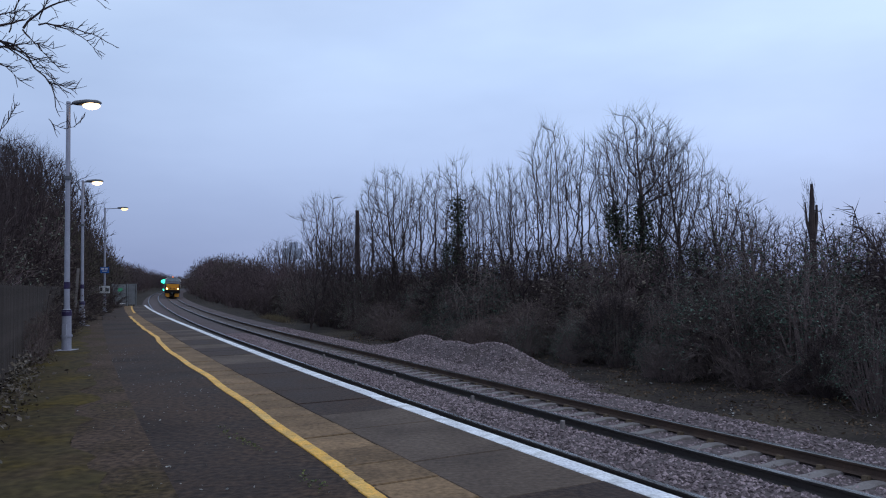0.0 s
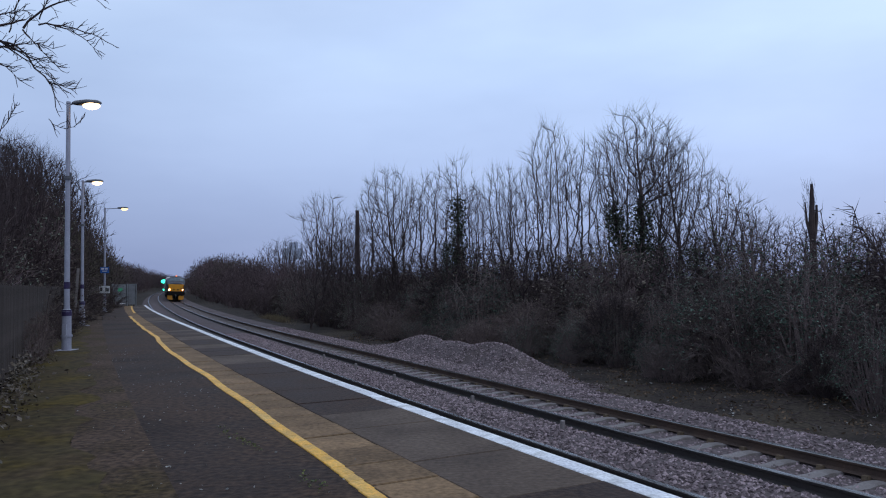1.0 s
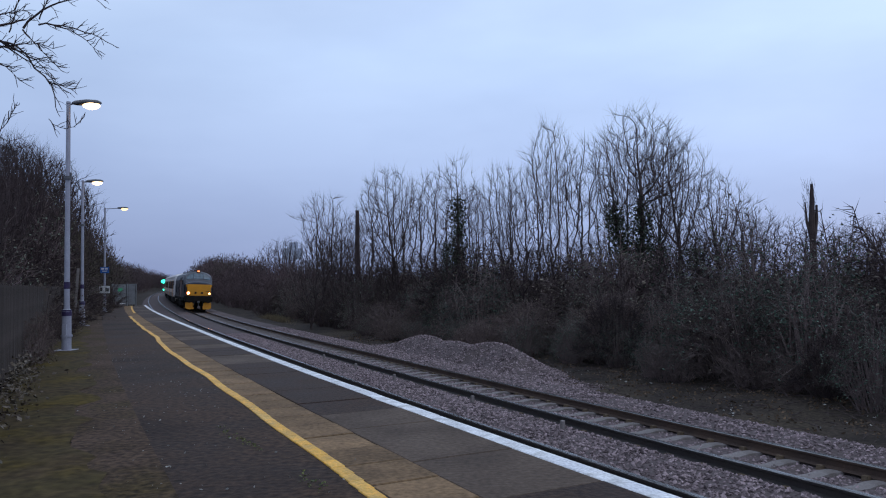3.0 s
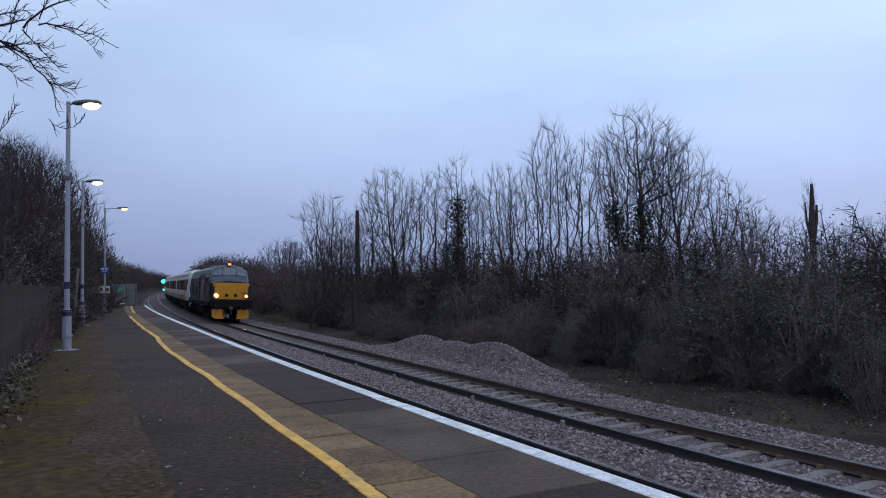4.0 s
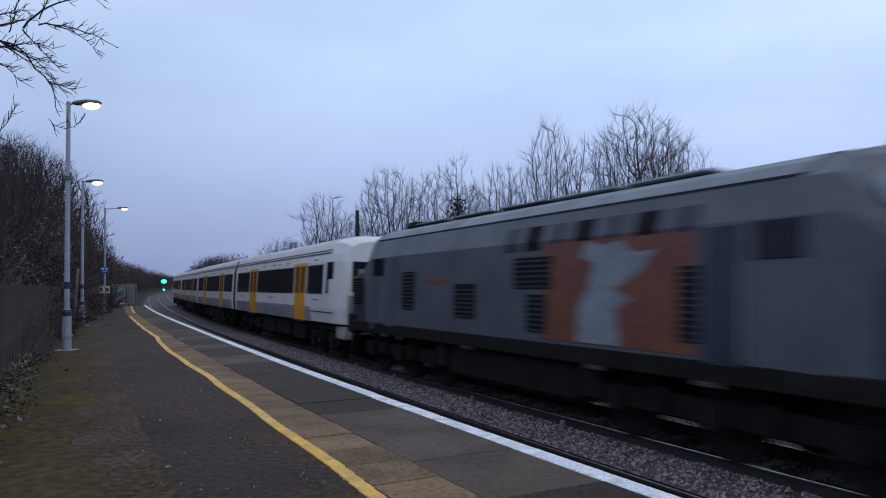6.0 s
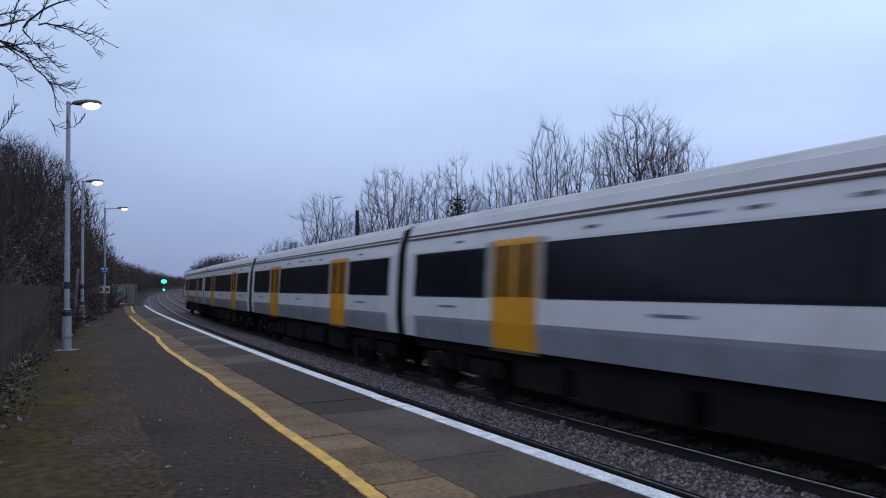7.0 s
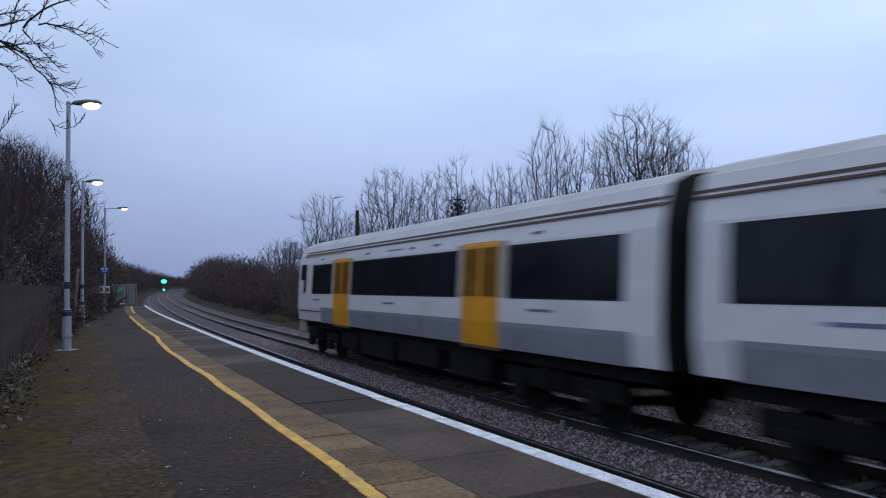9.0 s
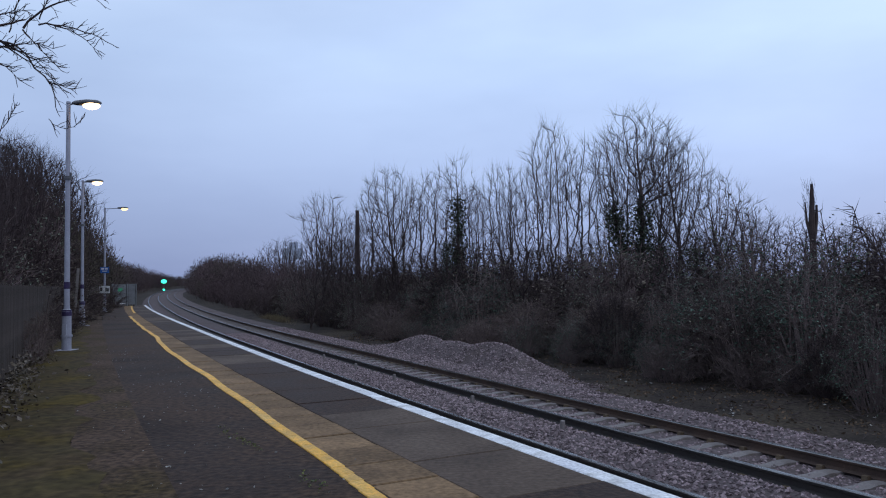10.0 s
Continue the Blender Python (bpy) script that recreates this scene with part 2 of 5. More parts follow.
# orange emission that draws the halo of light round each headlight
M_HALO = material("headlight_halo", (1, 0.4, 0.1), 0.3, emit=(1.0, 0.22, 0.04), strength=1.1)
M_CHROME = material("bare_steel_coupling", (0.14, 0.14, 0.14), 0.4, 0.8)
M_RED = material("lit_red_tail_lamp", (0.6, 0.02, 0.02), 0.3, emit=(1.0, 0.03, 0.02), strength=4)


# ---- mesh helpers ----
def mesh_from(name, verts, faces, mat, smooth=False):
    me = bpy.data.meshes.new(name)
    me.from_pydata([tuple(v) for v in verts], [], faces)
    me.materials.append(mat)
    if smooth:
        me.polygons.foreach_set("use_smooth", [True] * len(me.polygons))
    me.update()
    return me


def put(name, me, parent=None, m=None, label=""):
    ob = new(name, me)
    if parent is not None:
        ob.parent = parent
    if m is not None:
        ob.matrix_basis = m
    if label:
        ob["label"] = label
    return ob


def part(name, bm, mat, parent, label="", m=None, smooth=False):
    me = bpy.data.meshes.new(name)
    bmesh.ops.recalc_face_normals(bm, faces=bm.faces)
    bm.to_mesh(me)
    bm.free()
    me.materials.append(mat)
    if smooth:
        me.polygons.foreach_set("use_smooth", [True] * len(me.polygons))
    return put(name, me, parent, m, label)


def boxes(*items, bevel=0.0):
    """A bmesh of boxes, each (x0, x1, y0, y1, z0, z1)."""
    bm = bmesh.new()
    for x0, x1, y0, y1, z0, z1 in items:
        bmesh.ops.create_cube(bm, size=1.0, matrix=Matrix.Translation(((x0 + x1) / 2, (y0 + y1) / 2, (z0 + z1) / 2)) @ Matrix.Diagonal((x1 - x0, y1 - y0, z1 - z0, 1)))
    if bevel:
        bmesh.ops.bevel(bm, geom=bm.edges[:], offset=bevel, segments=1, affect="EDGES")
    return bm


def rod(bm, a, b, r0, r1=None, sides=10):
    r1 = r0 if r1 is None else r1
    a, b = Vector(a), Vector(b)
    m = Matrix.Translation((a + b) / 2) @ (b - a).to_track_quat("Z", "Y").to_matrix().to_4x4()
    bmesh.ops.create_cone(bm, cap_ends=True, segments=sides, radius1=r0, radius2=r1, depth=(b - a).length, matrix=m)
    return bm


def loft(sections, cap=True):
    """A skin through rings of equally many points."""
    bm = bmesh.new()
    rings = [[bm.verts.new(p) for p in ring] for ring in sections]
    n = len(rings[0])
    for a, b in zip(rings, rings[1:]):
        for i in range(n):
            bm.faces.new((a[i], a[(i + 1) % n], b[(i + 1) % n], b[i]))
    if cap:
        bm.faces.new(rings[0])
        bm.faces.new(rings[-1][::-1])
    return bm


# ---- the line of the railway: the platform edge as a curve, s along it, d to its side ----
KNOTS = (-60, 0, 6, 12, 20, 30, 45, 65, 100, 200, 600)
BENDS = (0.00146, 0.00146, 0.00203, 0.00169, -0.00001, 0.0009, 0.00144, 0.00031, 0.0005, 0.00059, 0.00012)
STEP = 0.25
S = np.arange(-60, 700, STEP)
_k = np.interp(S, KNOTS, BENDS)
_i0 = int(np.argmin(abs(S)))
TH = np.concatenate([[0], np.cumsum((_k[1:] + _k[:-1]) / 2 * STEP)])
TH += -0.4719 - TH[_i0]
CX = np.concatenate([[0], np.cumsum((np.sin(TH[1:]) + np.sin(TH[:-1])) / 2 * STEP)])
CY = np.concatenate([[0], np.cumsum((np.cos(TH[1:]) + np.cos(TH[:-1])) / 2 * STEP)])
CX += 0.9524 - CX[_i0]
CY += 6.0 - CY[_i0]


def rise(s):
    """The line's slight climb in the distance."""
    return 0.37 * (max(s - 60, 0) / 80) ** 1.5 if s < 140 else 0.37 + (s - 140) * 0.007


def at(s, d, z=0.0):
    th = np.interp(s, S, TH)
    return (float(np.interp(s, S, CX) + d * math.cos(th)), float(np.interp(s, S, CY) - d * math.sin(th)), z)


def turn(s):
    """Degrees about z that bring local y onto the line's way."""
    return -math.degrees(float(np.interp(s, S, TH)))


def along(x, y):
    i = int(np.argmin((CX - x) ** 2 + (CY - y) ** 2))
    return float(S[i]), float((x - CX[i]) * math.cos(TH[i]) - (y - CY[i]) * math.sin(TH[i]))


def strip(name, s_list, profile, mat, closed=True, climb=True, smooth=False):
    """A profile of (d, z) points swept along the line."""
    verts, faces = [], []
    n = len(profile)
    for s in s_list:
        r = rise(s) if climb else 0.0
        for d, z in profile:
            verts.append(at(s, d, z + r))
    for i in range(len(s_list) - 1):
        for j in range(n if closed else n - 1):
            a, b = i * n + j, i * n + (j + 1) % n
            faces.append((a, b, b + n, a + n))
    if closed:
        faces.append(tuple(range(n))[::-1])
        faces.append(tuple(range((len(s_list) - 1) * n, len(s_list) * n)))
    return mesh_from(name, verts, faces, mat, smooth)


def steps(a, b, near=1.0):
    out, s = [], a
    while s < b:
        out.append(s)
        s += near if s < 60 else near * 3
    return out + [b]


def ground_z(x, y):
    s, d = along(x, y)
    r = rise(s)
    if d > 0:
        z = -1.22 + 0.15 * min(1, max(0, (d - 8) / 6)) + (0.05 * noise.noise((x * 0.35, y * 0.35, 0)) if d > 7.5 else 0)
    else:
        z = -1.22 + 1.0 * min(1, max(0, (-d - 4.3) / 0.5))
        if s > 62:
            z = -1.22 + 1.0 * min(1, max(0, (-d - 2.5) / 4))
    return z + r


# ---- the ground, one sheet to the horizon ----
def ground():
    ss = list(np.arange(-40, 70, 2.0)) + list(np.arange(70, 200, 6.0)) + list(np.arange(200, 690, 35.0))
    dd = [-900, -300, -120, -60, -30, -16, -9, -6, -4.85, -4.3, -2.2, 0.2, 2, 5, 7, 7.6, 8.4, 9.2, 10, 11, 12.5, 14, 17, 22, 30, 50, 90, 180, 400, 1200]
    verts, faces = [], []
    for s in ss:
        for d in dd:
            x, y, _ = at(s, d)
            if d > 0:
                z = -1.22 + 0.15 * min(1, max(0, (d - 8) / 6)) + (0.08 * noise.noise((x * 0.35, y * 0.35, 0)) if d > 7.5 else 0)
            else:
                z = -1.25 if d > -4.6 else -0.25
            verts.append((x, y, z + rise(s)))
    n = len(dd)
    for i in range(len(ss) - 1):
        for j in range(n - 1):
            a = i * n + j
            faces.append((a, a + 1, a + n + 1, a + n))
    ob = new("ground", mesh_from("ground", verts, faces, M_EARTH, True))
    tagged(ob, "dark bare earth with leaf litter beside the line", "ground", kind="structure")


ground()


# ---- the platform ----
def platform():
    ob = new("platform", strip("platform", steps(-30, 60.5), [(-4.75, -0.03), (-4.75, -1.4), (-0.02, -1.4), (-0.02, -0.12), (-0.02, -0.03)], M_ASPHALT, climb=False))
    tagged(ob, "station platform of dark worn asphalt over brick", "platform", kind="structure")
    wall = put("platform_wall", strip("platform_wall", steps(-30, 60.5), [(-0.015, -0.1), (-0.015, -1.4), (0.0, -1.4), (0.0, -0.1)], M_BRICK, climb=False), ob, label="sooty brick platform face")
    put("asphalt_walk", strip("asphalt_walk", steps(-30, 60.3, 0.5), [(-2.9, -0.03), (-2.9, -0.002), (-1.62, 0.0), (-1.62, -0.03)], M_ASPHALT, climb=False), ob, label="patched dark asphalt")
    put("old_walk", strip("old_walk", steps(-30, 60.3, 0.5), [(-3.55, -0.03), (-3.55, 0.001), (-2.9, 0.004), (-2.9, -0.03)], M_OLD, climb=False), ob, label="paler old asphalt with a film of moss")
    verts, faces = [], []
    ss = list(np.arange(-20, 58, 0.22))
    dd = np.linspace(-4.75, -3.4, 10)
    for s in ss:
        for j, d in enumerate(dd):
            edge = 0.4 * noise.noise((s * 0.6, 3.1, 0)) + 0.2 * noise.noise((s * 2.1, 7.7, 0)) if j == len(dd) - 1 else 0
            x, y, _ = at(s, d + edge)
            z = 0.006 + 0.012 * noise.noise((x * 1.5, y * 1.5, 1)) + (0.02 * noise.noise((x * 6, y * 6, 5)) if j < 9 else -0.012)
            verts.append((x, y, z + 0.012))
    n = len(dd)
    for i in range(len(ss) - 1):
        for j in range(n - 1):
            a = i * n + j
            faces.append((a, a + 1, a + n + 1, a + n))
    put("moss_verge", mesh_from("moss_verge", verts, faces, M_MOSS, True), ob, label="moss and dirt along the fence")
    return ob


PLATFORM = platform()


def slab_mesh(name, w, l, t, mat, chamfer=0.006):
    bm = boxes((-w / 2, w / 2, -l / 2, l / 2, -t, 0))
    me = bpy.data.meshes.new(name)
    top = [e for e in bm.edges if all(v.co.z > -1e-6 for v in e.verts)]
    bmesh.ops.bevel(bm, geom=top, offset=chamfer, segments=1, affect="EDGES")
    bm.to_mesh(me)
    bm.free()
    me.materials.append(mat)
    return me


def lay(name, me, s, d, z, rz=0.0, rx=0.0, ry=0.0, parent=None):
    x, y, _ = at(s, d)
    return put(name, me, parent if parent is not None else PLATFORM, pose(x, y, z, rx, ry, turn(s) + rz))


# ---- tracks ----
def rail_profile(d, z):
    """A flat-bottomed rail with its head's top at z."""
    half = [(0.070, -0.159), (0.070, -0.148), (0.012, -0.125), (0.010, -0.05), (0.036, -0.038), (0.036, -0.012)]
    return [(d + a, z + b) for a, b in half] + [(d - a, z + b) for a, b in half[::-1]]


def track(d0, z0, d1, z1, label, outer):
    ob = new("railway_track")
    tagged(ob, label, "railway track", "running lines", "structure")
    zz = steps(-40, 420, 1.0)
    # first rail takes the copy with shade painted in; the second takes outer
    for d, z, body in ((d0, z0, M_RAILD), (d1, z1, outer)):
        r = put("rail", strip("rail", zz, rail_profile(d, z), body), ob)
        put("rail_head", strip("rail_head", zz, [(d - 0.035, z - 0.0125), (d + 0.035, z - 0.0125), (d + 0.030, z), (d - 0.030, z)], M_HEAD), r, label="worn steel running surface")
    return ob


NEAR = track(0.965, -0.86, 2.47, -0.90, "curved railway track with dark rails beside the platform", M_RAILD)
FAR = track(4.13, -0.927, 5.635, -0.997, "curved railway track on concrete sleepers in grey ballast", M_RAIL)


def ballast():
    ss = steps(-40, 420, 0.5)
    prof = [(-0.0, -1.35), (0.2, -1.14), (0.9, -1.10), (1.7, -1.12), (2.6, -1.05), (3.2, -1.02), (3.9, -1.045), (4.2, -1.11), (4.9, -1.165), (5.55, -1.19), (5.85, -1.13), (6.4, -1.09), (7.1, -1.11), (7.6, -1.27), (7.9, -1.5)]
    verts, faces = [], []
    for s in ss:
        for d, z in prof:
            jit = 0.03 if 0.3 < d < 7.3 else 0.0
            x, y, _ = at(s, d + (0.12 * noise.noise((s * 0.8, d, 2)) if d > 7 else 0))
            verts.append((x, y, z + rise(s) + jit * noise.noise((x * 3, y * 3, 0))))
    n = len(prof)
    for i in range(len(ss) - 1):
        for j in range(n - 1):
            a = i * n + j
            faces.append((a, a + 1, a + n + 1, a + n))
    ob = new("ballast_bed", mesh_from("ballast_bed", verts, faces, M_BALLAST, True))
    tagged(ob, "grey crushed stone ballast under the tracks", "ballast", kind="structure")
    return ob


BALLAST = ballast()


def heap():
    """Spare ballast tipped beside the far line: a long low ridge with two tops."""
    verts, faces = [], []
    ss, dd = np.linspace(9.5, 27, 60), np.linspace(6.4, 9.6, 26)
    for s in ss:
        for d in dd:
            a = 0.69 * math.exp(-((s - 15.2) / 2.2) ** 2 - ((d - 8.3) / 0.75) ** 2)
            b = 0.60 * math.exp(-((s - 20.5) / 2.5) ** 2 - ((d - 8.2) / 0.7) ** 2)
            c = 0.25 * math.exp(-((s - 18) / 5.5) ** 2 - ((d - 7.7) / 0.7) ** 2)
            m = 0.5 * math.exp(-((s - 17.8) / 1.7) ** 2 - ((d - 8.25) / 0.72) ** 2)
            x, y, _ = at(s, d)
            z = -1.28 + (a ** 3 + b ** 3 + m ** 3) ** (1 / 3) + c + 0.05 * noise.noise((x * 2, y * 2, 7))
            verts.append((x, y, z))
    n = len(dd)
    for i in range(len(ss) - 1):
        for j in range(n - 1):
            k = i * n + j
            faces.append((k, k + 1, k + n + 1, k + n))
    ob = new("ballast_heap", mesh_from("ballast_heap", verts, faces, M_BALLAST, True))
    tagged(ob, "low ridge of spare grey ballast tipped beside the line", "gravel heap", kind="stuff")
    return ob


HEAP = heap()


# ---- the train; local x ahead, y away from the platform, z up from the rails ----
def body_ring(x, hw, zb, zs, zr, hb=None, n=7):
    """A ring of a vehicle's cross-section: flat sides with a curved roof."""
    hb = hw if hb is None else hb
    pts = [(x, -hb, zb), (x, -hw, (zb + zs) * 0.45), (x, -hw, zs)]
    for i in range(1, n):
        a = math.pi * i / n
        pts.append((x, -hw * math.cos(a), zs + (zr - zs) * math.sin(a) ** 0.8))
    pts += [(x, hw, zs), (x, hw, (zb + zs) * 0.45), (x, hb, zb)]
    return pts


def side_panel(x0, x1, z0, z1, y, depth=0.02, bevel=0.0):
    return boxes((x0, x1, min(y, y - math.copysign(depth, -y)), max(y, y - math.copysign(depth, -y)), z0, z1), bevel=bevel)


def wheelset(x, r, parent):
    for y in (-0.75, 0.75):
        bm = rod(bmesh.new(), (x, y - 0.065, r), (x, y + 0.065, r), r, r, 24)
        rod(bm, (x, y - math.copysign(0.09, -y), r), (x, y, r), r + 0.025, r + 0.025, 24)
        part("wheel", bm, M_STEEL, parent)
    part("axle", rod(bmesh.new(), (x, -0.68, r), (x, 0.68, r), 0.09, 0.09, 10), M_STEEL, parent)


def bogie(x, wheels, r, half, parent, label):
    b = part("bogie", boxes((x - 0.35, x + 0.35, -1.0, 1.0, 0.5, 0.8), bevel=0.03), M_BLACK, parent, label)
    for y0, y1 in ((-1.12, -1.0), (1.0, 1.12)):
        part("side_frame", boxes((x - half, x + half, y0, y1, 0.45, 0.78), bevel=0.03), M_BLACK, b)
    for w in wheels:
        wheelset(x + w, r, b)
        for y in (-1.15, 1.15):
            box = boxes((x + w - 0.17, x + w + 0.17, y - 0.09, y + 0.09, r - 0.16, r + 0.2), bevel=0.03)
            part("axle_box", box, M_BLACK, b)
    for w in (-0.9, 0.9) if len(wheels) == 3 else (-0.25, 0.25):
        for y in (-1.18, 1.18):
            part("spring", rod(bmesh.new(), (x + w, y, 0.5), (x + w, y, 0.85), 0.1, 0.1, 10), M_BLACK, b)


def locomotive():
    loco = new("diesel_locomotive")
    tagged(loco, "grey-blue diesel locomotive with yellow nose and lit headlights", "locomotive", "train")
    F = 8.75
    # the engine-room body with both cabs
    rings = [body_ring(x, hw, 1.12, 3.02, zr) for x, hw, zr in
             ((-7.1, 1.33, 3.80), (-6.9, 1.36, 3.86), (-5.5, 1.36, 3.88), (5.4, 1.36, 3.88), (6.5, 1.36, 3.88))]
    body = part("body", loft(rings), M_LGREY, loco, smooth=False)
    # roof skin with its louvres
    rr = []
    for x in (-6.9, 6.45):
        ring = []
        for i in range(0, 9):
            a = math.pi * (0.16 + 0.68 * i / 8)
            ring.append((x, -1.375 * math.cos(a), 3.04 + 0.865 * math.sin(a) ** 0.8))
        for i in range(8, -1, -1):
            a = math.pi * (0.16 + 0.68 * i / 8)
            ring.append((x, -1.30 * math.cos(a), 3.0 + 0.86 * math.sin(a) ** 0.8))
        rr.append(ring)
    roof = part("roof", loft(rr), M_LROOF, loco, "pale dirty grey roof")
    for x in (-4.8, -2.6, -0.4, 1.6, 3.6):
        part("roof_hatch", boxes((x - 0.9, x + 0.9, -0.62, 0.62, 3.86, 3.93), bevel=0.03), M_LDARK if x < 0 else M_LROOF, roof)
    part("roof_fan", rod(bmesh.new(), (-5.9, 0, 3.85), (-5.9, 0, 3.98), 0.7, 0.66, 20), M_BLACK, roof)
    part("exhaust", boxes((0.55, 1.0, -0.25, 0.25, 3.9, 4.02), bevel=0.02), M_BLACK, roof)
    # cab roof dome and windscreens at the leading end
    def cab(sign):
        X = lambda v: sign * v
        rings = []
        for x, hw, zs, zr in ((6.45, 1.37, 3.02, 3.89), (6.85, 1.37, 3.02, 3.90), (7.05, 1.34, 3.0, 3.80), (7.35, 1.30, 2.86, 3.35), (7.62, 1.27, 2.72, 2.86)):
            rings.append(body_ring(X(x), hw, 1.12, zs, zr))
        c = part("cab", loft(rings), M_LGREY, loco, "grey-blue cab with wrap-around windscreens")
        for side in (-1, 1):
            part("screen_pillar", rod(bmesh.new(), (X(7.13), side * 0.43, 3.70), (X(7.49), side * 0.49, 3.13), 0.03, 0.03, 8), M_LDARK, c)
            part("cab_side_window", side_panel(min(X(5.9), X(6.6)), max(X(5.9), X(6.6)), 2.55, 3.0, side * 1.365, 0.025, 0.006), M_GLASS, c)
            part("cab_door", side_panel(min(X(5.15), X(5.7)), max(X(5.15), X(5.7)), 1.25, 2.98, side * 1.362, 0.022, 0.006), M_LDARK if sign > 0 else M_LGREY, c, "dark recessed cab door")
            bm = bmesh.new()
            rod(bm, (X(5.78), side * 1.42, 1.35), (X(5.78), side * 1.42, 2.5), 0.018)
            part("handrail", bm, M_LPALE, c)
        flat = [(7.105, -0.40, 3.64), (7.105, 0.40, 3.64), (7.43, 0.46, 3.12), (7.43, -0.46, 3.12)]
        corner = [(7.105, 0.46, 3.62), (7.115, 0.74, 3.52), (7.20, 1.06, 3.30), (7.42, 1.14, 3.04), (7.43, 0.52, 3.11)]
        for pane in (flat, corner, [(q[0], -q[1], q[2]) for q in corner]):
            bm = bmesh.new()
            n = len(pane)
            lo = [bm.verts.new((X(q[0] + 0.035), q[1], q[2] + 0.035)) for q in pane]
            hi = [bm.verts.new((X(q[0] + 0.05), q[1], q[2] + 0.05)) for q in pane]
            bm.faces.new(hi)
            bm.faces.new(lo[::-1])
            for i in range(n):
                bm.faces.new((lo[i], lo[(i + 1) % n], hi[(i + 1) % n], hi[i]))
            part("windscreen", bm, M_WIND, c, "windscreen with pale sky reflection in its colour")
        # the nose
        rings = []
        for x, hw, zt in ((7.40, 1.30, 2.86), (8.0, 1.28, 2.85), (8.5, 1.24, 2.80), (8.68, 1.19, 2.74), (F, 1.10, 2.67)):
            ring = [(X(x), -hw, 1.25), (X(x), -hw, 2.3), (X(x), -hw * 0.97, zt - 0.22), (X(x), -hw * 0.8, zt - 0.06), (X(x), -hw * 0.4, zt + 0.03), (X(x), 0, zt + 0.05),
                    (X(x), hw * 0.4, zt + 0.03), (X(x), hw * 0.8, zt - 0.06), (X(x), hw * 0.97, zt - 0.22), (X(x), hw, 2.3), (X(x), hw, 1.25)]
            rings.append(ring)
        nose = part("nose", loft(rings), M_LDARK, loco, "dark blue rounded nose")
        for side in (-1, 1):
            g = part("nose_grille", side_panel(min(X(7.65), X(8.35)), max(X(7.65), X(8.35)), 1.75, 2.5, side * 1.275, 0.03), M_BLACK, nose)
            for i in range(9):
                part("louvre", side_panel(min(X(7.68), X(8.32)), max(X(7.68), X(8.32)), 1.80 + i * 0.075, 1.83 + i * 0.075, side * 1.30, 0.03), M_LDARK, g)
        x0, x1 = sorted((X(F - 0.02), X(F + 0.03)))
        face = part("warning_panel", boxes((x0, x1, -1.08, 1.08, 1.50, 2.60), bevel=0.03), M_LYELLOW, nose, "warning yellow front panel")
        for side in (-1, 1):
            # yellow wraps a little round the corner
            part("panel_corner", loft([[(X(F + 0.02), side * 1.07, z), (X(8.66), side * 1.20, z), (X(8.62), side * 1.19, z), (X(F - 0.03), side * 1.05, z)] for z in (1.50, 2.57)]), M_LYELLOW, nose)
        for y in (-0.98, 0.98):
            x0, x1 = sorted((X(F + 0.02), X(F + 0.09)))
            lamp = part("headlight", rod(bmesh.new(), (X(F + 0.02), y, 1.74), (X(F + 0.08), y, 1.74), 0.155, 0.15, 18), M_BLACK, nose)
            if sign > 0:
                # added glowing ring for the halo; ring and lens larger on the brighter lamp
                part("halo_ring", rod(bmesh.new(), (X(F + 0.075), y, 1.74), (X(F + 0.09), y, 1.74), 0.17 if y < 0 else 0.12, 0.165 if y < 0 else 0.11, 18), M_HALO, lamp, "glowing ring for the headlight's orange halo")
                part("headlight_lens", rod(bmesh.new(), (X(F + 0.08), y, 1.74), (X(F + 0.10), y, 1.74), 0.105 if y < 0 else 0.065, 0.1 if y < 0 else 0.06, 18), M_HEADL, lamp, "lit warm white lens")
        for y in (-0.3, 0.28):
            part("jumper_socket", boxes((min(X(F), X(F + 0.08)), max(X(F), X(F + 0.08)), y - 0.1, y + 0.1, 1.68, 1.88), bevel=0.02), M_RUBBER, nose)
        for y in (-1.0, 1.0):
            part("nose_top_box", boxes((min(X(8.35), X(8.6)), max(X(8.35), X(8.6)), y - 0.1, y + 0.1, 2.62, 2.78), bevel=0.015), M_LPALE, nose)
        part("number_bar", boxes((min(X(F), X(F + 0.036)), max(X(F), X(F + 0.036)), 0.62, 1.0, 1.93, 1.98)), M_SIGNBLACK, nose, "unreadable number on the nose")
        # the high lamp on the cab dome
        lamp = part("roof_lamp", boxes((min(X(6.85), X(7.16)), max(X(6.85), X(7.16)), -0.16, 0.16, 3.80, 4.0), bevel=0.03), M_BLACK, c)
        if sign > 0:
            part("roof_lamp_lens", boxes((X(7.16), X(7.19), -0.11, 0.11, 3.85, 3.97), bevel=0.01), M_MARKER, lamp, "lit amber lens")
        # buffer beam, buffers, coupling and plough
        beam = part("buffer_beam", boxes((min(X(8.1), X(8.78)), max(X(8.1), X(8.78)), -1.3, 1.3, 0.95, 1.47), bevel=0.03), M_BLACK, loco)
        for y in (-0.87, 0.87):
            bm = rod(bmesh.new(), (X(8.75), y, 1.06), (X(9.15), y, 1.06), 0.12, 0.1, 14)
            b = part("buffer", bm, M_BLACK, beam)
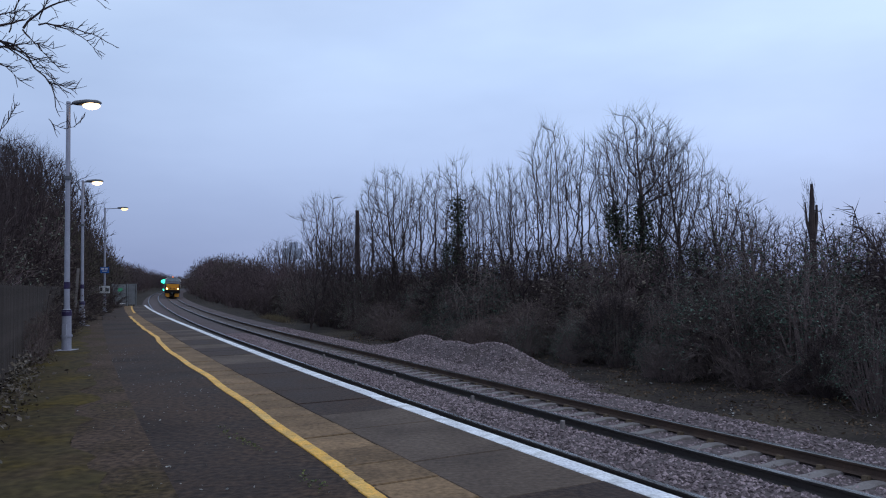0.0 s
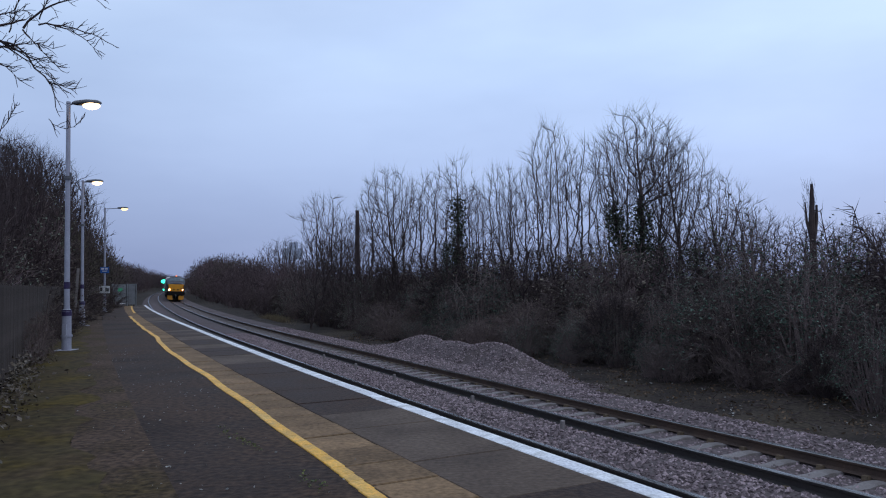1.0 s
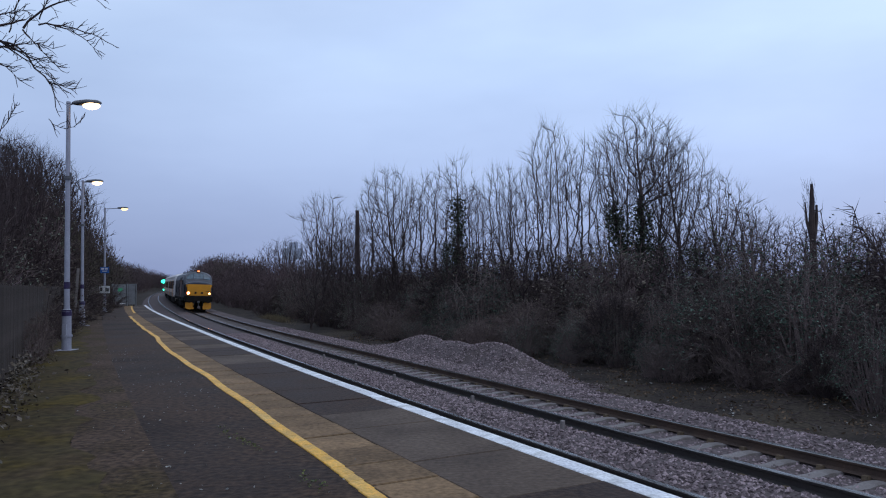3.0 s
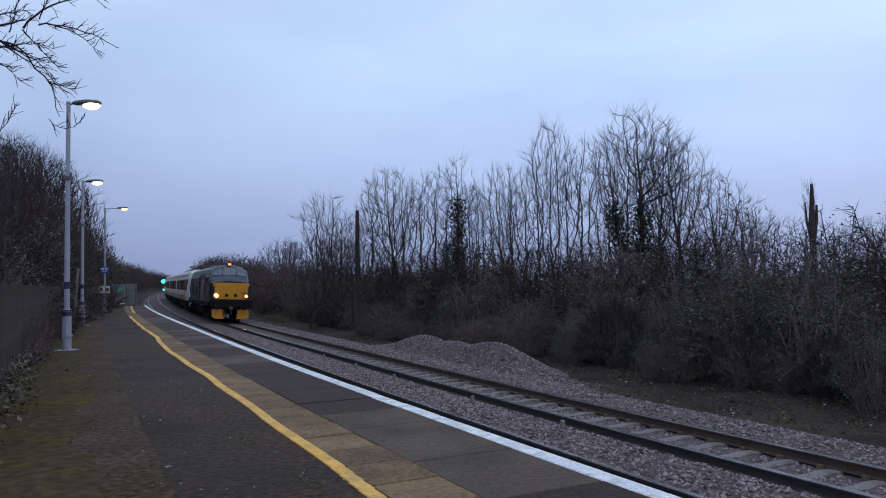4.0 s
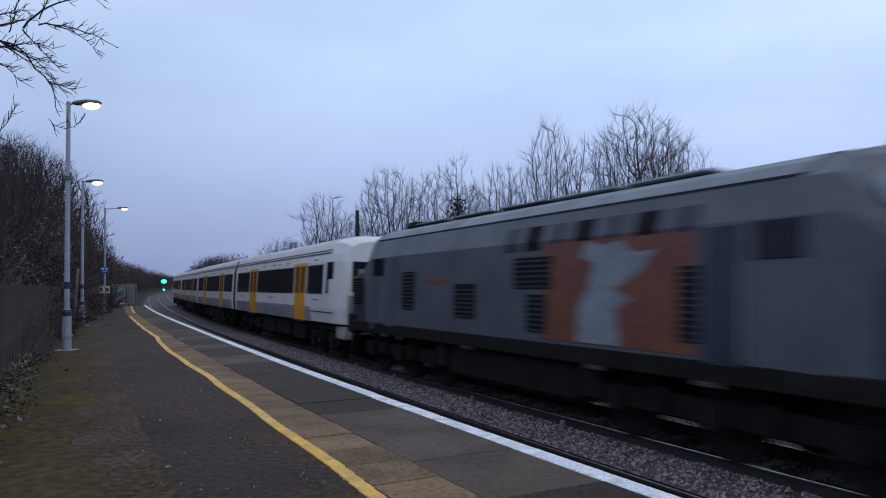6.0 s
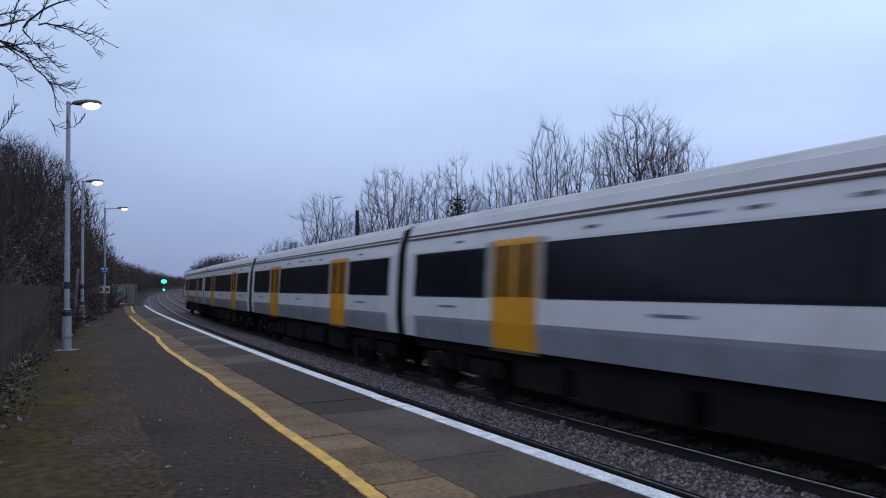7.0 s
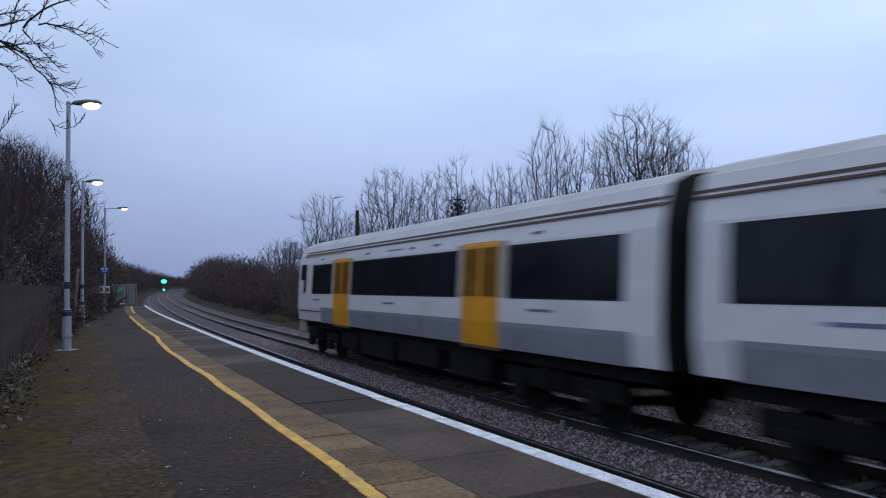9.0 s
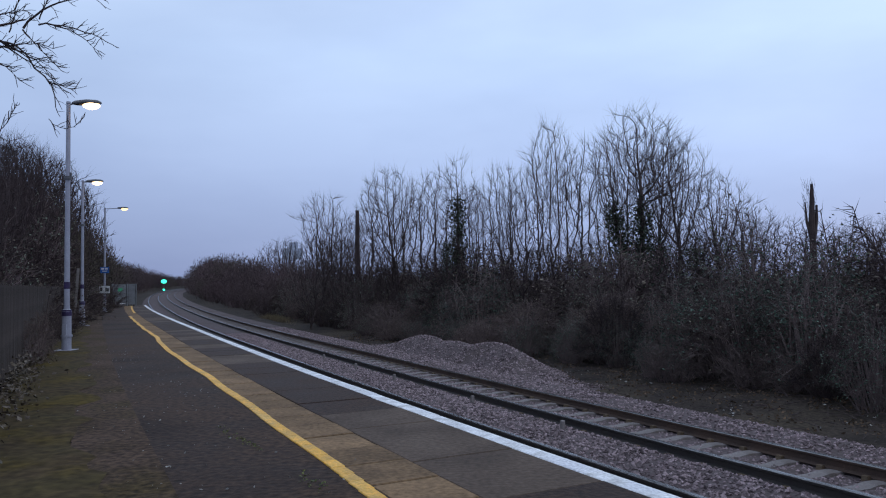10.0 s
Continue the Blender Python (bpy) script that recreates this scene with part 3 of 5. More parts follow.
            part("buffer_head", rod(bmesh.new(), (X(9.15), y, 1.06), (X(9.2), y, 1.06), 0.25, 0.25, 18), M_BLACK, b)
        bm = boxes((min(X(8.7), X(9.1)), max(X(8.7), X(9.1)), -0.12, 0.12, 0.78, 1.0), bevel=0.03)
        rod(bm, (X(9.0), 0.0, 0.95), (X(9.0), 0.0, 0.5), 0.05)
        part("coupling", bm, M_CHROME, beam, "bright steel coupling")
        for y in (-0.35, 0.4, -0.5):
            bm = bmesh.new()
            rod(bm, (X(8.8), y, 0.95), (X(8.98), y, 0.6), 0.03)
            rod(bm, (X(8.98), y, 0.6), (X(8.85), y * 0.9, 0.4), 0.03)
            part("brake_hose", bm, M_RUBBER, beam)
        for y0, y1 in ((-1.2, -0.42), (0.42, 1.2)):
            bm = loft([[(X(8.62 + 0.12 * (1 - abs(y) / 1.3)), y, 0.2 + 0.12 * (abs(y) > 1.1)), (X(8.72 + 0.12 * (1 - abs(y) / 1.3)), y, 0.2 + 0.12 * (abs(y) > 1.1)), (X(8.66 + 0.12 * (1 - abs(y) / 1.3)), y, 0.84 - 0.12 * (abs(y) < 0.6)), (X(8.56 + 0.12 * (1 - abs(y) / 1.3)), y, 0.84 - 0.12 * (abs(y) < 0.6))] for y in np.linspace(y0, y1, 5)])
            part("snow_plough", bm, M_LYELLOW if sign > 0 else M_BLACK, beam, "yellow plough blade" if sign > 0 else "")
        return c

    cab(1)
    cab(-1)
    # body side: solebar, doors, grilles, painted emblem
    part("solebar", boxes((-8.2, 8.2, -1.37, -1.25, 1.02, 1.3), (-8.2, 8.2, 1.25, 1.37, 1.02, 1.3), bevel=0.02), M_BLACK, loco, "dirty dark solebar")
    for side in (-1, 1):
        y = side * 1.362
        o = part("emblem_panel", side_panel(1.5, 5.0, 1.34, 3.0, y, 0.006), M_LORANGE, loco, "faded orange painted panel")
        # a pale abstract emblem: head, neck and wing shapes
        bm = bmesh.new()
        pts = [(2.5, 1.36), (3.5, 1.36), (3.42, 1.9), (3.75, 2.05), (3.4, 2.2), (3.95, 2.45), (4.25, 2.75), (3.8, 2.72), (3.5, 2.92), (3.1, 2.86), (2.75, 2.95), (2.55, 2.7), (2.9, 2.6), (2.75, 2.2), (2.5, 1.9)]
        a = [bm.verts.new((p[0], y + side * 0.006, p[1])) for p in pts]
        b = [bm.verts.new((p[0], y + side * 0.012, p[1])) for p in pts]
        bm.faces.new(b if side < 0 else b[::-1])
        for i in range(len(pts)):
            bm.faces.new((a[i], a[(i + 1) % len(pts)], b[(i + 1) % len(pts)], b[i]))
        part("emblem", bm, M_LPALE, o, "pale grey emblem shape")
        for x0, x1, z0, z1 in ((1.0, 1.6, 1.45, 2.1), (0.55, 1.75, 2.2, 2.75), (4.7, 5.05, 1.5, 2.5), (-4.6, -3.9, 1.7, 2.6), (-1.8, -0.9, 1.6, 2.3)):
            w = part("side_grille", side_panel(x0, x1, z0, z1, y, 0.02), M_BLACK, loco, "dark side grille")
            for k in range(int((z1 - z0) / 0.09)):
                part("louvre", side_panel(x0 + 0.02, x1 - 0.02, z0 + 0.02 + k * 0.09, z0 + 0.05 + k * 0.09, y + side * 0.018, 0.012), M_LDARK, w)
        part("number_bar", side_panel(-3.3, -2.2, 2.3, 2.4, y, 0.004), M_LORANGE, loco, "unreadable orange nameplate lettering")
        for i in range(7):
            x = 0.2 + i * 0.72
            bm = loft([[(xx, side * 1.365, 2.86), (xx, side * 1.37, 3.02), (xx, side * 1.285, 3.30), (xx, side * 1.26, 3.24)] for xx in (x, x + 0.5)])
            part("roof_louvre", bm, M_BLACK if i % 2 else M_LDARK, loco)
        for x in (-5.6, -1.1, 3.0, 5.25):
            part("footstep", side_panel(x - 0.2, x + 0.2, 0.98, 1.04, side * 1.36, 0.08), M_CHROME, loco)
    part("fuel_tank", boxes((-2.3, 2.3, -1.2, 1.2, 0.35, 1.02), bevel=0.08), M_BLACK, loco)
    part("battery_box", boxes((-2.9, -2.4, -1.25, 1.25, 0.5, 1.0), (2.4, 2.9, -1.25, 1.25, 0.5, 1.0), bevel=0.03), M_BLACK, loco)
    for x in (5.1, -5.1):
        bogie(x, (-1.9, 0.0, 1.9), 0.55, 2.6, loco, "sooty black six-wheel bogie")
    return loco


def carriage(length, cab_front, cab_rear, shift=0.0):
    car = new("passenger_carriage")
    tagged(car, "white electric carriage with grey lower band and yellow doors", "carriage", "train")
    h = length / 2 - 0.34
    hw, zb, zs, zr = 1.40, 1.10, 3.30, 3.93
    xs = []
    f0 = h - (0.9 if cab_front else 0.0)
    r0 = -h + (0.9 if cab_rear else 0.0)

    def ring(x, k=1.0, dz=0.0):
        a = hw * k
        pts = [(x, -a * 0.955, zb), (x, -a, 1.55), (x, -a, 2.1), (x, -a * 0.985, 3.05), (x, -a * 0.955, zs - dz * 0.4)]
        for i in range(1, 8):
            t = math.pi * i / 8
            pts.append((x, -a * 0.955 * math.cos(t), zs - dz * 0.4 + (zr - zs - dz * 0.6) * math.sin(t) ** 0.56))
        pts += [(x, a * 0.955, zs - dz * 0.4), (x, a * 0.985, 3.05), (x, a, 2.1), (x, a, 1.55), (x, a * 0.955, zb)]
        return pts

    def nose_rings(sign, x_end):
        out = []
        for f, k, dz in ((0.0, 1.0, 0.0), (0.35, 0.985, 0.02), (0.62, 0.955, 0.06), (0.8, 0.91, 0.13), (0.9, 0.85, 0.22)):
            out.append(ring(x_end + sign * f, k, dz))
        return out

    rings = [r for r in (nose_rings(-1, r0)[::-1] if cab_rear else [ring(-h)])]
    rings += nose_rings(1, f0) if cab_front else [ring(h)]
    body = part("body", loft(rings), M_CWHITE, car, smooth=False)
    # grey lower band, roof skin and the brown stripes along the gutter
    lo, hi = (r0 + 0.3 if cab_rear else -h + 0.02), (f0 - 0.3 if cab_front else h - 0.02)
    for side in (-1, 1):
        bm = loft([[(x, side * 1.350, 1.085), (x, side * 1.403, 1.50), (x, side * 1.403, 1.585), (x, side * 1.38, 1.585), (x, side * 1.33, 1.085)] for x in (lo + (0.6 if not cab_rear else 2.2), hi - (0.6 if not cab_front else 2.2))])
        part("lower_band", bm, M_CGREY, car, "dark grey lower band")
        for z, y, mat in ((3.37, 1.345, M_CSTRIPE), (3.455, 1.305, M_CSTRIPE)):
            bm = loft([[(x, side * (y - 0.03), z - 0.02), (x, side * (y + 0.012), z - 0.02), (x, side * (y + 0.002), z + 0.018), (x, side * (y - 0.04), z + 0.018)] for x in (lo, hi)])
            part("gutter", bm, mat, car, "brown gutter strip")
        if cab_rear:
            bm = loft([[(x, side * 1.33, 3.31), (x, side * 1.362, 3.31), (x, side * 1.352, 3.34), (x, side * 1.32, 3.34)] for x in (r0 + 0.2, r0 + 4.6)])
            part("gold_stripe", bm, M_CGOLD, car)
    rr = []
    for x in (lo, hi):
        top = [(x, -1.29 * math.cos(math.pi * i / 10), 3.36 + 0.60 * math.sin(math.pi * i / 10) ** 0.56) for i in range(1, 10)]
        low = [(x, -1.25 * math.cos(math.pi * i / 10), 3.30 + 0.58 * math.sin(math.pi * i / 10) ** 0.56) for i in range(9, 0, -1)]
        rr.append(top + low)
    roof = part("roof", loft(rr), M_CROOF, car, "dirty off-white roof")
    for x in (-4.4, 0.2, 4.6):
        part("roof_vent", boxes((x - 0.8, x + 0.8, -0.4, 0.4, 3.93, 3.985), bevel=0.02), M_CROOF, roof)

    # windows and doors of both sides
    for side in (-1, 1):
        def pane(x0, x1, z0, z1, mat, name, parent, proud=0.012, label=""):
            x0, x1 = x0 + shift, x1 + shift
            y = lambda z: side * (1.40 if z <= 2.1 else 1.40 - 0.021 * (z - 2.1) / 0.95 if z <= 3.05 else 1.379 - 0.042 * (z - 3.05) / 0.25)
            zz = [z0] + [z for z in (2.1, 3.05) if z0 + 0.01 < z < z1 - 0.01] + [z1]
            bm = loft([[(x, y(z) - side * 0.02, z) for z in zz] + [(x, y(z) + side * proud, z) for z in zz[::-1]] for x in (x0, x1)])
            return part(name, bm, mat, parent, label)

        spans = [(-3.42, 3.38)]
        spans.append((5.5, 8.7 if not cab_front else 7.35))
        spans.append((-8.7 if not cab_rear else -7.6, -5.45))
        for x0, x1 in spans:
            fr = pane(x0 - 0.05, x1 + 0.05, 2.02, 3.0, M_RUBBER, "window", car, 0.006)
            k = max(1, round((x1 - x0) / 1.65))
            w = (x1 - x0) / k
            for i in range(k):
                pane(x0 + i * w + 0.012, x0 + (i + 1) * w - 0.012, 2.05, 2.97, M_GLASS, "pane", fr, 0.010, "dark tinted glass")
        for xc in (-4.4, 4.4):
            for x0, x1 in ((xc - 1.02, xc - 0.76), (xc + 0.76, xc + 1.02)):
                pane(x0, x1, 2.04, 3.1, M_CPILLAR, "door_pillar", car, 0.004, "beige door pillar")
            for x0, x1 in ((xc - 0.75, xc - 0.01), (xc + 0.01, xc + 0.75)):
                lf = pane(x0, x1, 1.62, 3.12, M_CDOOR, "door_leaf", car, 0.008, "yellow sliding door leaf")
                y = lambda z: side * (1.337 + (1.403 - 1.337) * (z - 1.0) / 0.5) if z < 1.5 else side * 1.403
                bm = loft([[(x + shift, y(z) - side * 0.02, z) for z in (1.09, 1.55, 1.62)] + [(x + shift, y(z) + side * 0.012, z) for z in (1.62, 1.55, 1.09)] for x in (x0, x1)])
                part("lower_door", bm, M_CDOOR, lf)
                pane(x0 + 0.06, x1 - 0.05, 2.05, 3.0, M_DGLASS, "door_glass", lf, 0.014, "amber tinted door glass")
            part("door_step", side_panel(xc - 0.78 + shift, xc + 0.78 + shift, 1.03, 1.085, side * 1.33, 0.06), M_CSTRIPE, car)
        for x in (-6.6, -2.2, 2.3, 6.4, 0.9):
            pane(x - 0.14, x + 0.14, 3.15, 3.2, M_SIGNBLACK, "vent_grille", car, 0.01, "small dark grille")
        for x in (-7.0, -0.4, 6.6):
            pane(x - 0.45, x + 0.35, 1.80, 1.85, M_PRINT, "lettering_bar", car, 0.005, "unreadable blue lettering")
        pane(-0.7, 0.3, 3.16, 3.2, M_PRINT, "lettering_bar", car, 0.005, "unreadable dark lettering")
        if cab_front or cab_rear:
            sg = 1 if cab_front else -1
            e = f0 if cab_front else r0
            x0, x1 = (v - shift for v in sorted((e + sg * 0.1, e - sg * 0.62)))
            w = pane(x0, x1, 2.05, 3.05, M_GLASS, "cab_window", car, 0.012, "dark cab side window")
            x0, x1 = (v - shift for v in sorted((e + sg * 0.12, e - sg * 0.3)))
            pane(x0, x1, 2.02, 2.5, M_CWHITE, "cab_door_panel", car, 0.02)
            lo2, hi2 = (v - shift for v in sorted((e + sg * 0.15, e - sg * 2.4)))
            pane(lo2, hi2, 1.42, 1.45, M_SIGNBLACK, "grime_line", car, 0.006, "dark curved dirt line")
    if cab_front or cab_rear:
        sg = 1 if cab_front else -1
        xe = (f0 + 0.9) if cab_front else (r0 - 0.9)
        fr = part("cab_front", boxes((min(xe - sg * 0.02, xe + sg * 0.03), max(xe - sg * 0.02, xe + sg * 0.03), -1.12, 1.12, 1.08, 2.0), bevel=0.015), M_CGREY, car, "dirty grey cab front")
        for y0, y1 in ((-1.02, -0.38), (-0.34, 0.34), (0.38, 1.02)):
            part("windscreen", boxes((min(xe, xe + sg * 0.03), max(xe, xe + sg * 0.03), y0, y1, 2.1, 3.05), bevel=0.01), M_GLASS, car)
        for y in (-0.85, 0.85):
            part("tail_lamp", boxes((min(xe, xe + sg * 0.05), max(xe, xe + sg * 0.05), y - 0.12, y + 0.12, 1.62, 1.78), bevel=0.01), M_RED if cab_rear else M_SIGNWHITE, car)
        part("skirt", boxes((min(xe - sg * 0.9, xe - sg * 0.05), max(xe - sg * 0.9, xe - sg * 0.05), -1.2, 1.2, 0.62, 1.03), bevel=0.05), M_CPILLAR, car, "dirty beige front skirt")
        part("coupler", boxes((min(xe, xe + sg * 0.45), max(xe, xe + sg * 0.45), -0.2, 0.2, 0.8, 1.05), bevel=0.03), M_BLACK, car)
    for end, is_cab in ((1, cab_front), (-1, cab_rear)):
        if not is_cab:
            x0, x1 = sorted((end * (h - 0.05), end * (h + 0.335)))
            part("gangway", boxes((x0, x1, -0.8, 0.8, 1.05, 3.3), bevel=0.04), M_RUBBER, car, "black rubber gangway")
            part("end_panel", loft([[(end * (h + e), p[1] * 0.985, p[2] * 0.99 + 0.015) for p in ring(0)] for e in (0.002, 0.03)]), M_RUBBER, car, "dark carriage end panel")
    part("underframe", boxes((-h + 0.3, h - 0.3, -1.15, 1.15, 0.86, 1.03)), M_BLACK, car)
    # boxes added and hung low to block light in the gap under the floor
    for x, w, low in ((-3.9, 1.5, 0.38), (-1.6, 2.5, 0.33), (1.15, 2.3, 0.38), (3.8, 1.7, 0.35)):
        part("equipment_box", boxes((x - w / 2, x + w / 2, -1.2, 1.2, low, 0.92), bevel=0.04), M_BLACK, car)
    for x in (-6.9, 6.9):
        bogie(x, (-1.1, 1.1), 0.42, 1.7, car, "sooty black four-wheel bogie")
    return car


LOCO = locomotive()
CAR_LEAD = carriage(19.3, True, False)
CAR_MID = carriage(19.2, False, False)
CAR_MID_2 = copy_thing(CAR_MID, Matrix.Identity(4))
CAR_TAIL = carriage(20.1, False, True, 0.2)
TRAIN = [(LOCO, 8.75, 5.1), (CAR_LEAD, 27.62, 6.9), (CAR_MID, 46.87, 6.9), (CAR_MID_2, 66.07, 6.9), (CAR_TAIL, 85.73, 6.9)]


# ---- platform furniture ----
def lamp_post(s, d, height, arm, bright, rz):
    post = new("lamp_post")
    tagged(post, "pale grey steel lamp post with dark purple bands, lit", "lamp post", "platform lamps")
    x, y, _ = at(s, d)
    post.matrix_basis = pose(x, y, 0, 0, 0, turn(s) + rz)
    part("foot_plate", boxes((-0.2, 0.2, -0.2, 0.2, 0, 0.03), bevel=0.008), M_GALV, post)
    bm = bmesh.new()
    rod(bm, (0, 0, 0.02), (0, 0, 0.9), 0.105, 0.1, 20)
    rod(bm, (0, 0, 0.9), (0, 0, 0.96), 0.11, 0.07, 20)
    base = part("base_column", bm, M_GALV, post)
    part("access_door", boxes((-0.05, 0.05, -0.112, -0.09, 0.28, 0.62), bevel=0.005), M_GALV, base)
    part("ring_joint", rod(bmesh.new(), (0, 0, 0.32), (0, 0, 0.37), 0.125, 0.125, 20), M_GALV, base)
    part("band", rod(bmesh.new(), (0, 0, 0.80), (0, 0, 0.94), 0.108, 0.108, 20), M_PURPLE, post, "dark purple band")
    bm = rod(bmesh.new(), (0, 0, 0.95), (0, 0, height), 0.062, 0.045, 16)
    part("shaft", bm, M_GALV, post)
    part("band", rod(bmesh.new(), (0, 0, 1.42), (0, 0, 1.58), 0.066, 0.066, 16), M_PURPLE, post, "dark purple band")
    part("collar", rod(bmesh.new(), (0, 0, height * 0.685), (0, 0, height * 0.70), 0.085, 0.085, 16), M_LAMPHEAD, post)
    part("bracket", boxes((-0.02, 0.085, -0.02, 0.02, height * 0.70, height * 0.715), bevel=0.006), M_LAMPHEAD, post)
    part("cap", rod(bmesh.new(), (0, 0, height - 0.03), (0, 0, height + 0.02), 0.055, 0.045, 14), M_GALV, post)
    part("arm", rod(bmesh.new(), (0, 0, height - 0.06), (arm, 0, height - 0.03), 0.025, 0.022, 10), M_GALV, post)
    rings = []
    for f, w, t in ((0.0, 0.05, 0.04), (0.08, 0.09, 0.07), (0.35, 0.14, 0.09), (0.58, 0.12, 0.07), (0.66, 0.05, 0.03)):
        rings.append([(arm + f, w * math.cos(a), height - 0.03 + (t if math.sin(a) > 0 else t * 0.55) * math.sin(a)) for a in np.linspace(0, 2 * math.pi, 13)[:-1]])
    head = part("lantern", loft(rings), M_LAMPHEAD, post, "dark lantern housing", smooth=True)
    bm = bmesh.new()
    bmesh.ops.create_uvsphere(bm, u_segments=16, v_segments=8, radius=1.0, matrix=Matrix.Translation((arm + 0.44, 0, height - 0.085)) @ Matrix.Diagonal((0.2, 0.13, 0.095, 1)))
    part("glass_bowl", bm, bright, head, "glowing warm white bowl", smooth=True)
    return post


POSTS = [lamp_post(14.0, -3.77, 5.75, 0.10, M_GLOW, -27), lamp_post(26.25, -3.61, 5.55, 0.12, M_GLOW, -27), lamp_post(44.0, -2.8, 6.3, 0.75, M_GLOW2, -25)]


def board(name, label, category, s, d, z, w, h, mat, bars, rz=0.0):
    ob = new(name)
    tagged(ob, label, category, kind="")
    x, y, _ = at(s, d)
    ob.matrix_basis = pose(x, y, z, 0, 0, turn(s) + rz)
    part("panel", boxes((-w / 2, w / 2, -0.015, 0.015, -h / 2, h / 2), bevel=0.004), mat, ob)
    part("bracket", boxes((-0.03, 0.03, 0.015, 0.07, -0.05, 0.05)), M_GREYST, ob)
    for x0, x1, z0, z1, bm_mat in bars:
        part("printed_bar", boxes((x0, x1, -0.019, -0.015, z0, z1)), bm_mat, ob, "unreadable print")
    return ob


board("platform_sign", "blue sign with white unreadable lettering on a lamp post", "sign", 43.9, -2.8, 2.52, 0.52, 0.36, M_SIGNBLUE,
      [(-0.2, -0.02, 0.03, 0.13, M_SIGNWHITE), (0.03, 0.2, 0.03, 0.13, M_SIGNWHITE), (-0.15, 0.15, -0.09, -0.04, M_SIGNWHITE)], -24)
board("notice_board", "white notice with dark pictograms on a lamp post", "notice", 43.9, -2.8, 1.34, 0.62, 0.44, M_SIGNWHITE,
      [(-0.25, -0.12, -0.1, 0.12, M_SIGNBLACK), (0.06, 0.14, -0.12, 0.12, M_SIGNBLACK), (0.16, 0.26, -0.12, 0.08, M_SIGNBLACK)], -24)


def leaning_post():
    ob = new("timber_post")
    tagged(ob, "pale weathered timber post leaning by the fence", "post")
    x, y, _ = at(26.3, -3.9)
    ob.matrix_basis = pose(x, y, 0, 0, 4, turn(27))
    part("stake", boxes((-0.05, 0.05, -0.05, 0.05, -0.05, 2.2), bevel=0.01), M_SLEEPER, ob)


leaning_post()

FENCE_D = lambda s: float(np.interp(s, (-30, 22, 45, 57), (-4.5, -4.42, -3.35, -2.45)))


def fence():
    """A close-boarded fence along the back of the platform, in bays."""
    ms = [slab_mesh("fence_board", 0.135, 0.02, h, M_FENCE, 0.003) for h in (1.5, 1.46, 1.54)]
    ob = None
    s = 2.0
    bay = 0
    while s < 57:
        ob = new("board_fence")
        tagged(ob, "grey weathered close-boarded fence bay overgrown with dead stems", "fence", "platform fence")
        L = 2.6
        a, b = Vector(at(s, FENCE_D(s))), Vector(at(s + L, FENCE_D(s + L)))
        ang = math.degrees(math.atan2(b.y - a.y, b.x - a.x))
        ob.matrix_basis = pose(a.x, a.y, 0, 0, 0, ang)
        n = int((b - a).length / 0.145)
        for i in range(n):
            put("board", random.choice(ms), ob, pose(0.07 + i * 0.145, 0, 1.5 + random.uniform(-0.02, 0.02), 0, random.uniform(-1, 1), 0))
        part("rail", boxes((0, (b - a).length, 0.012, 0.05, 0.35, 0.43), (0, (b - a).length, 0.012, 0.05, 1.1, 1.18)), M_FENCE, ob)
        part("post", boxes((-0.05, 0.05, 0.01, 0.11, -0.2, 1.5), bevel=0.006), M_FENCE, ob)
        s += L
        bay += 1


fence()


def gate():
    ob = new("platform_end_gate")
    tagged(ob, "grey steel gate and side screen closing the platform end", "gate")
    a, b = Vector(at(57.2, -2.55)), Vector(at(58.2, -0.75))
    ang = math.degrees(math.atan2(b.y - a.y, b.x - a.x))
    ob.matrix_basis = pose(a.x, a.y, 0, 0, 0, ang)
    w = (b - a).length
    for x0, x1, h, nm in ((0.0, 0.2, 1.75, "post"), (1.22, 1.34, 1.75, "post"), (w - 0.1, w, 1.75, "post")):
        part(nm, boxes((x0, x1, -0.05, 0.05, 0, h), bevel=0.01), M_GREYST, ob)
    g = part("gate_leaf", boxes((0.24, 1.18, -0.02, 0.02, 0.12, 1.7), bevel=0.01), M_GREYST, ob, "plain grey sheeted gate leaf")
    part("kick_plate", boxes((0.3, 1.12, -0.03, -0.02, 0.16, 0.24)), M_SIGNWHITE, g)
    part("notice", boxes((0.52, 0.9, -0.032, -0.02, 1.15, 1.42), bevel=0.003), M_SIGNGREEN, g, "small green notice")
    part("screen", boxes((1.38, w - 0.12, -0.02, 0.02, 0.1, 1.72), bevel=0.01), M_GREYST, ob)
    # low guard rails past the gate on the ramp
    for k in range(3):
        bm = bmesh.new()
        p0 = 2.1 + k * 0.35
        rod(bm, (p0, 0.5 + k, -0.2), (p0 + 0.1, 0.5 + k, 0.55), 0.03)
        rod(bm, (p0 + 0.1, 0.5 + k, 0.55), (p0 + 0.5, 2.5 + k, 0.5), 0.03)
        part("guard_rail", bm, M_BLACK, ob)


gate()


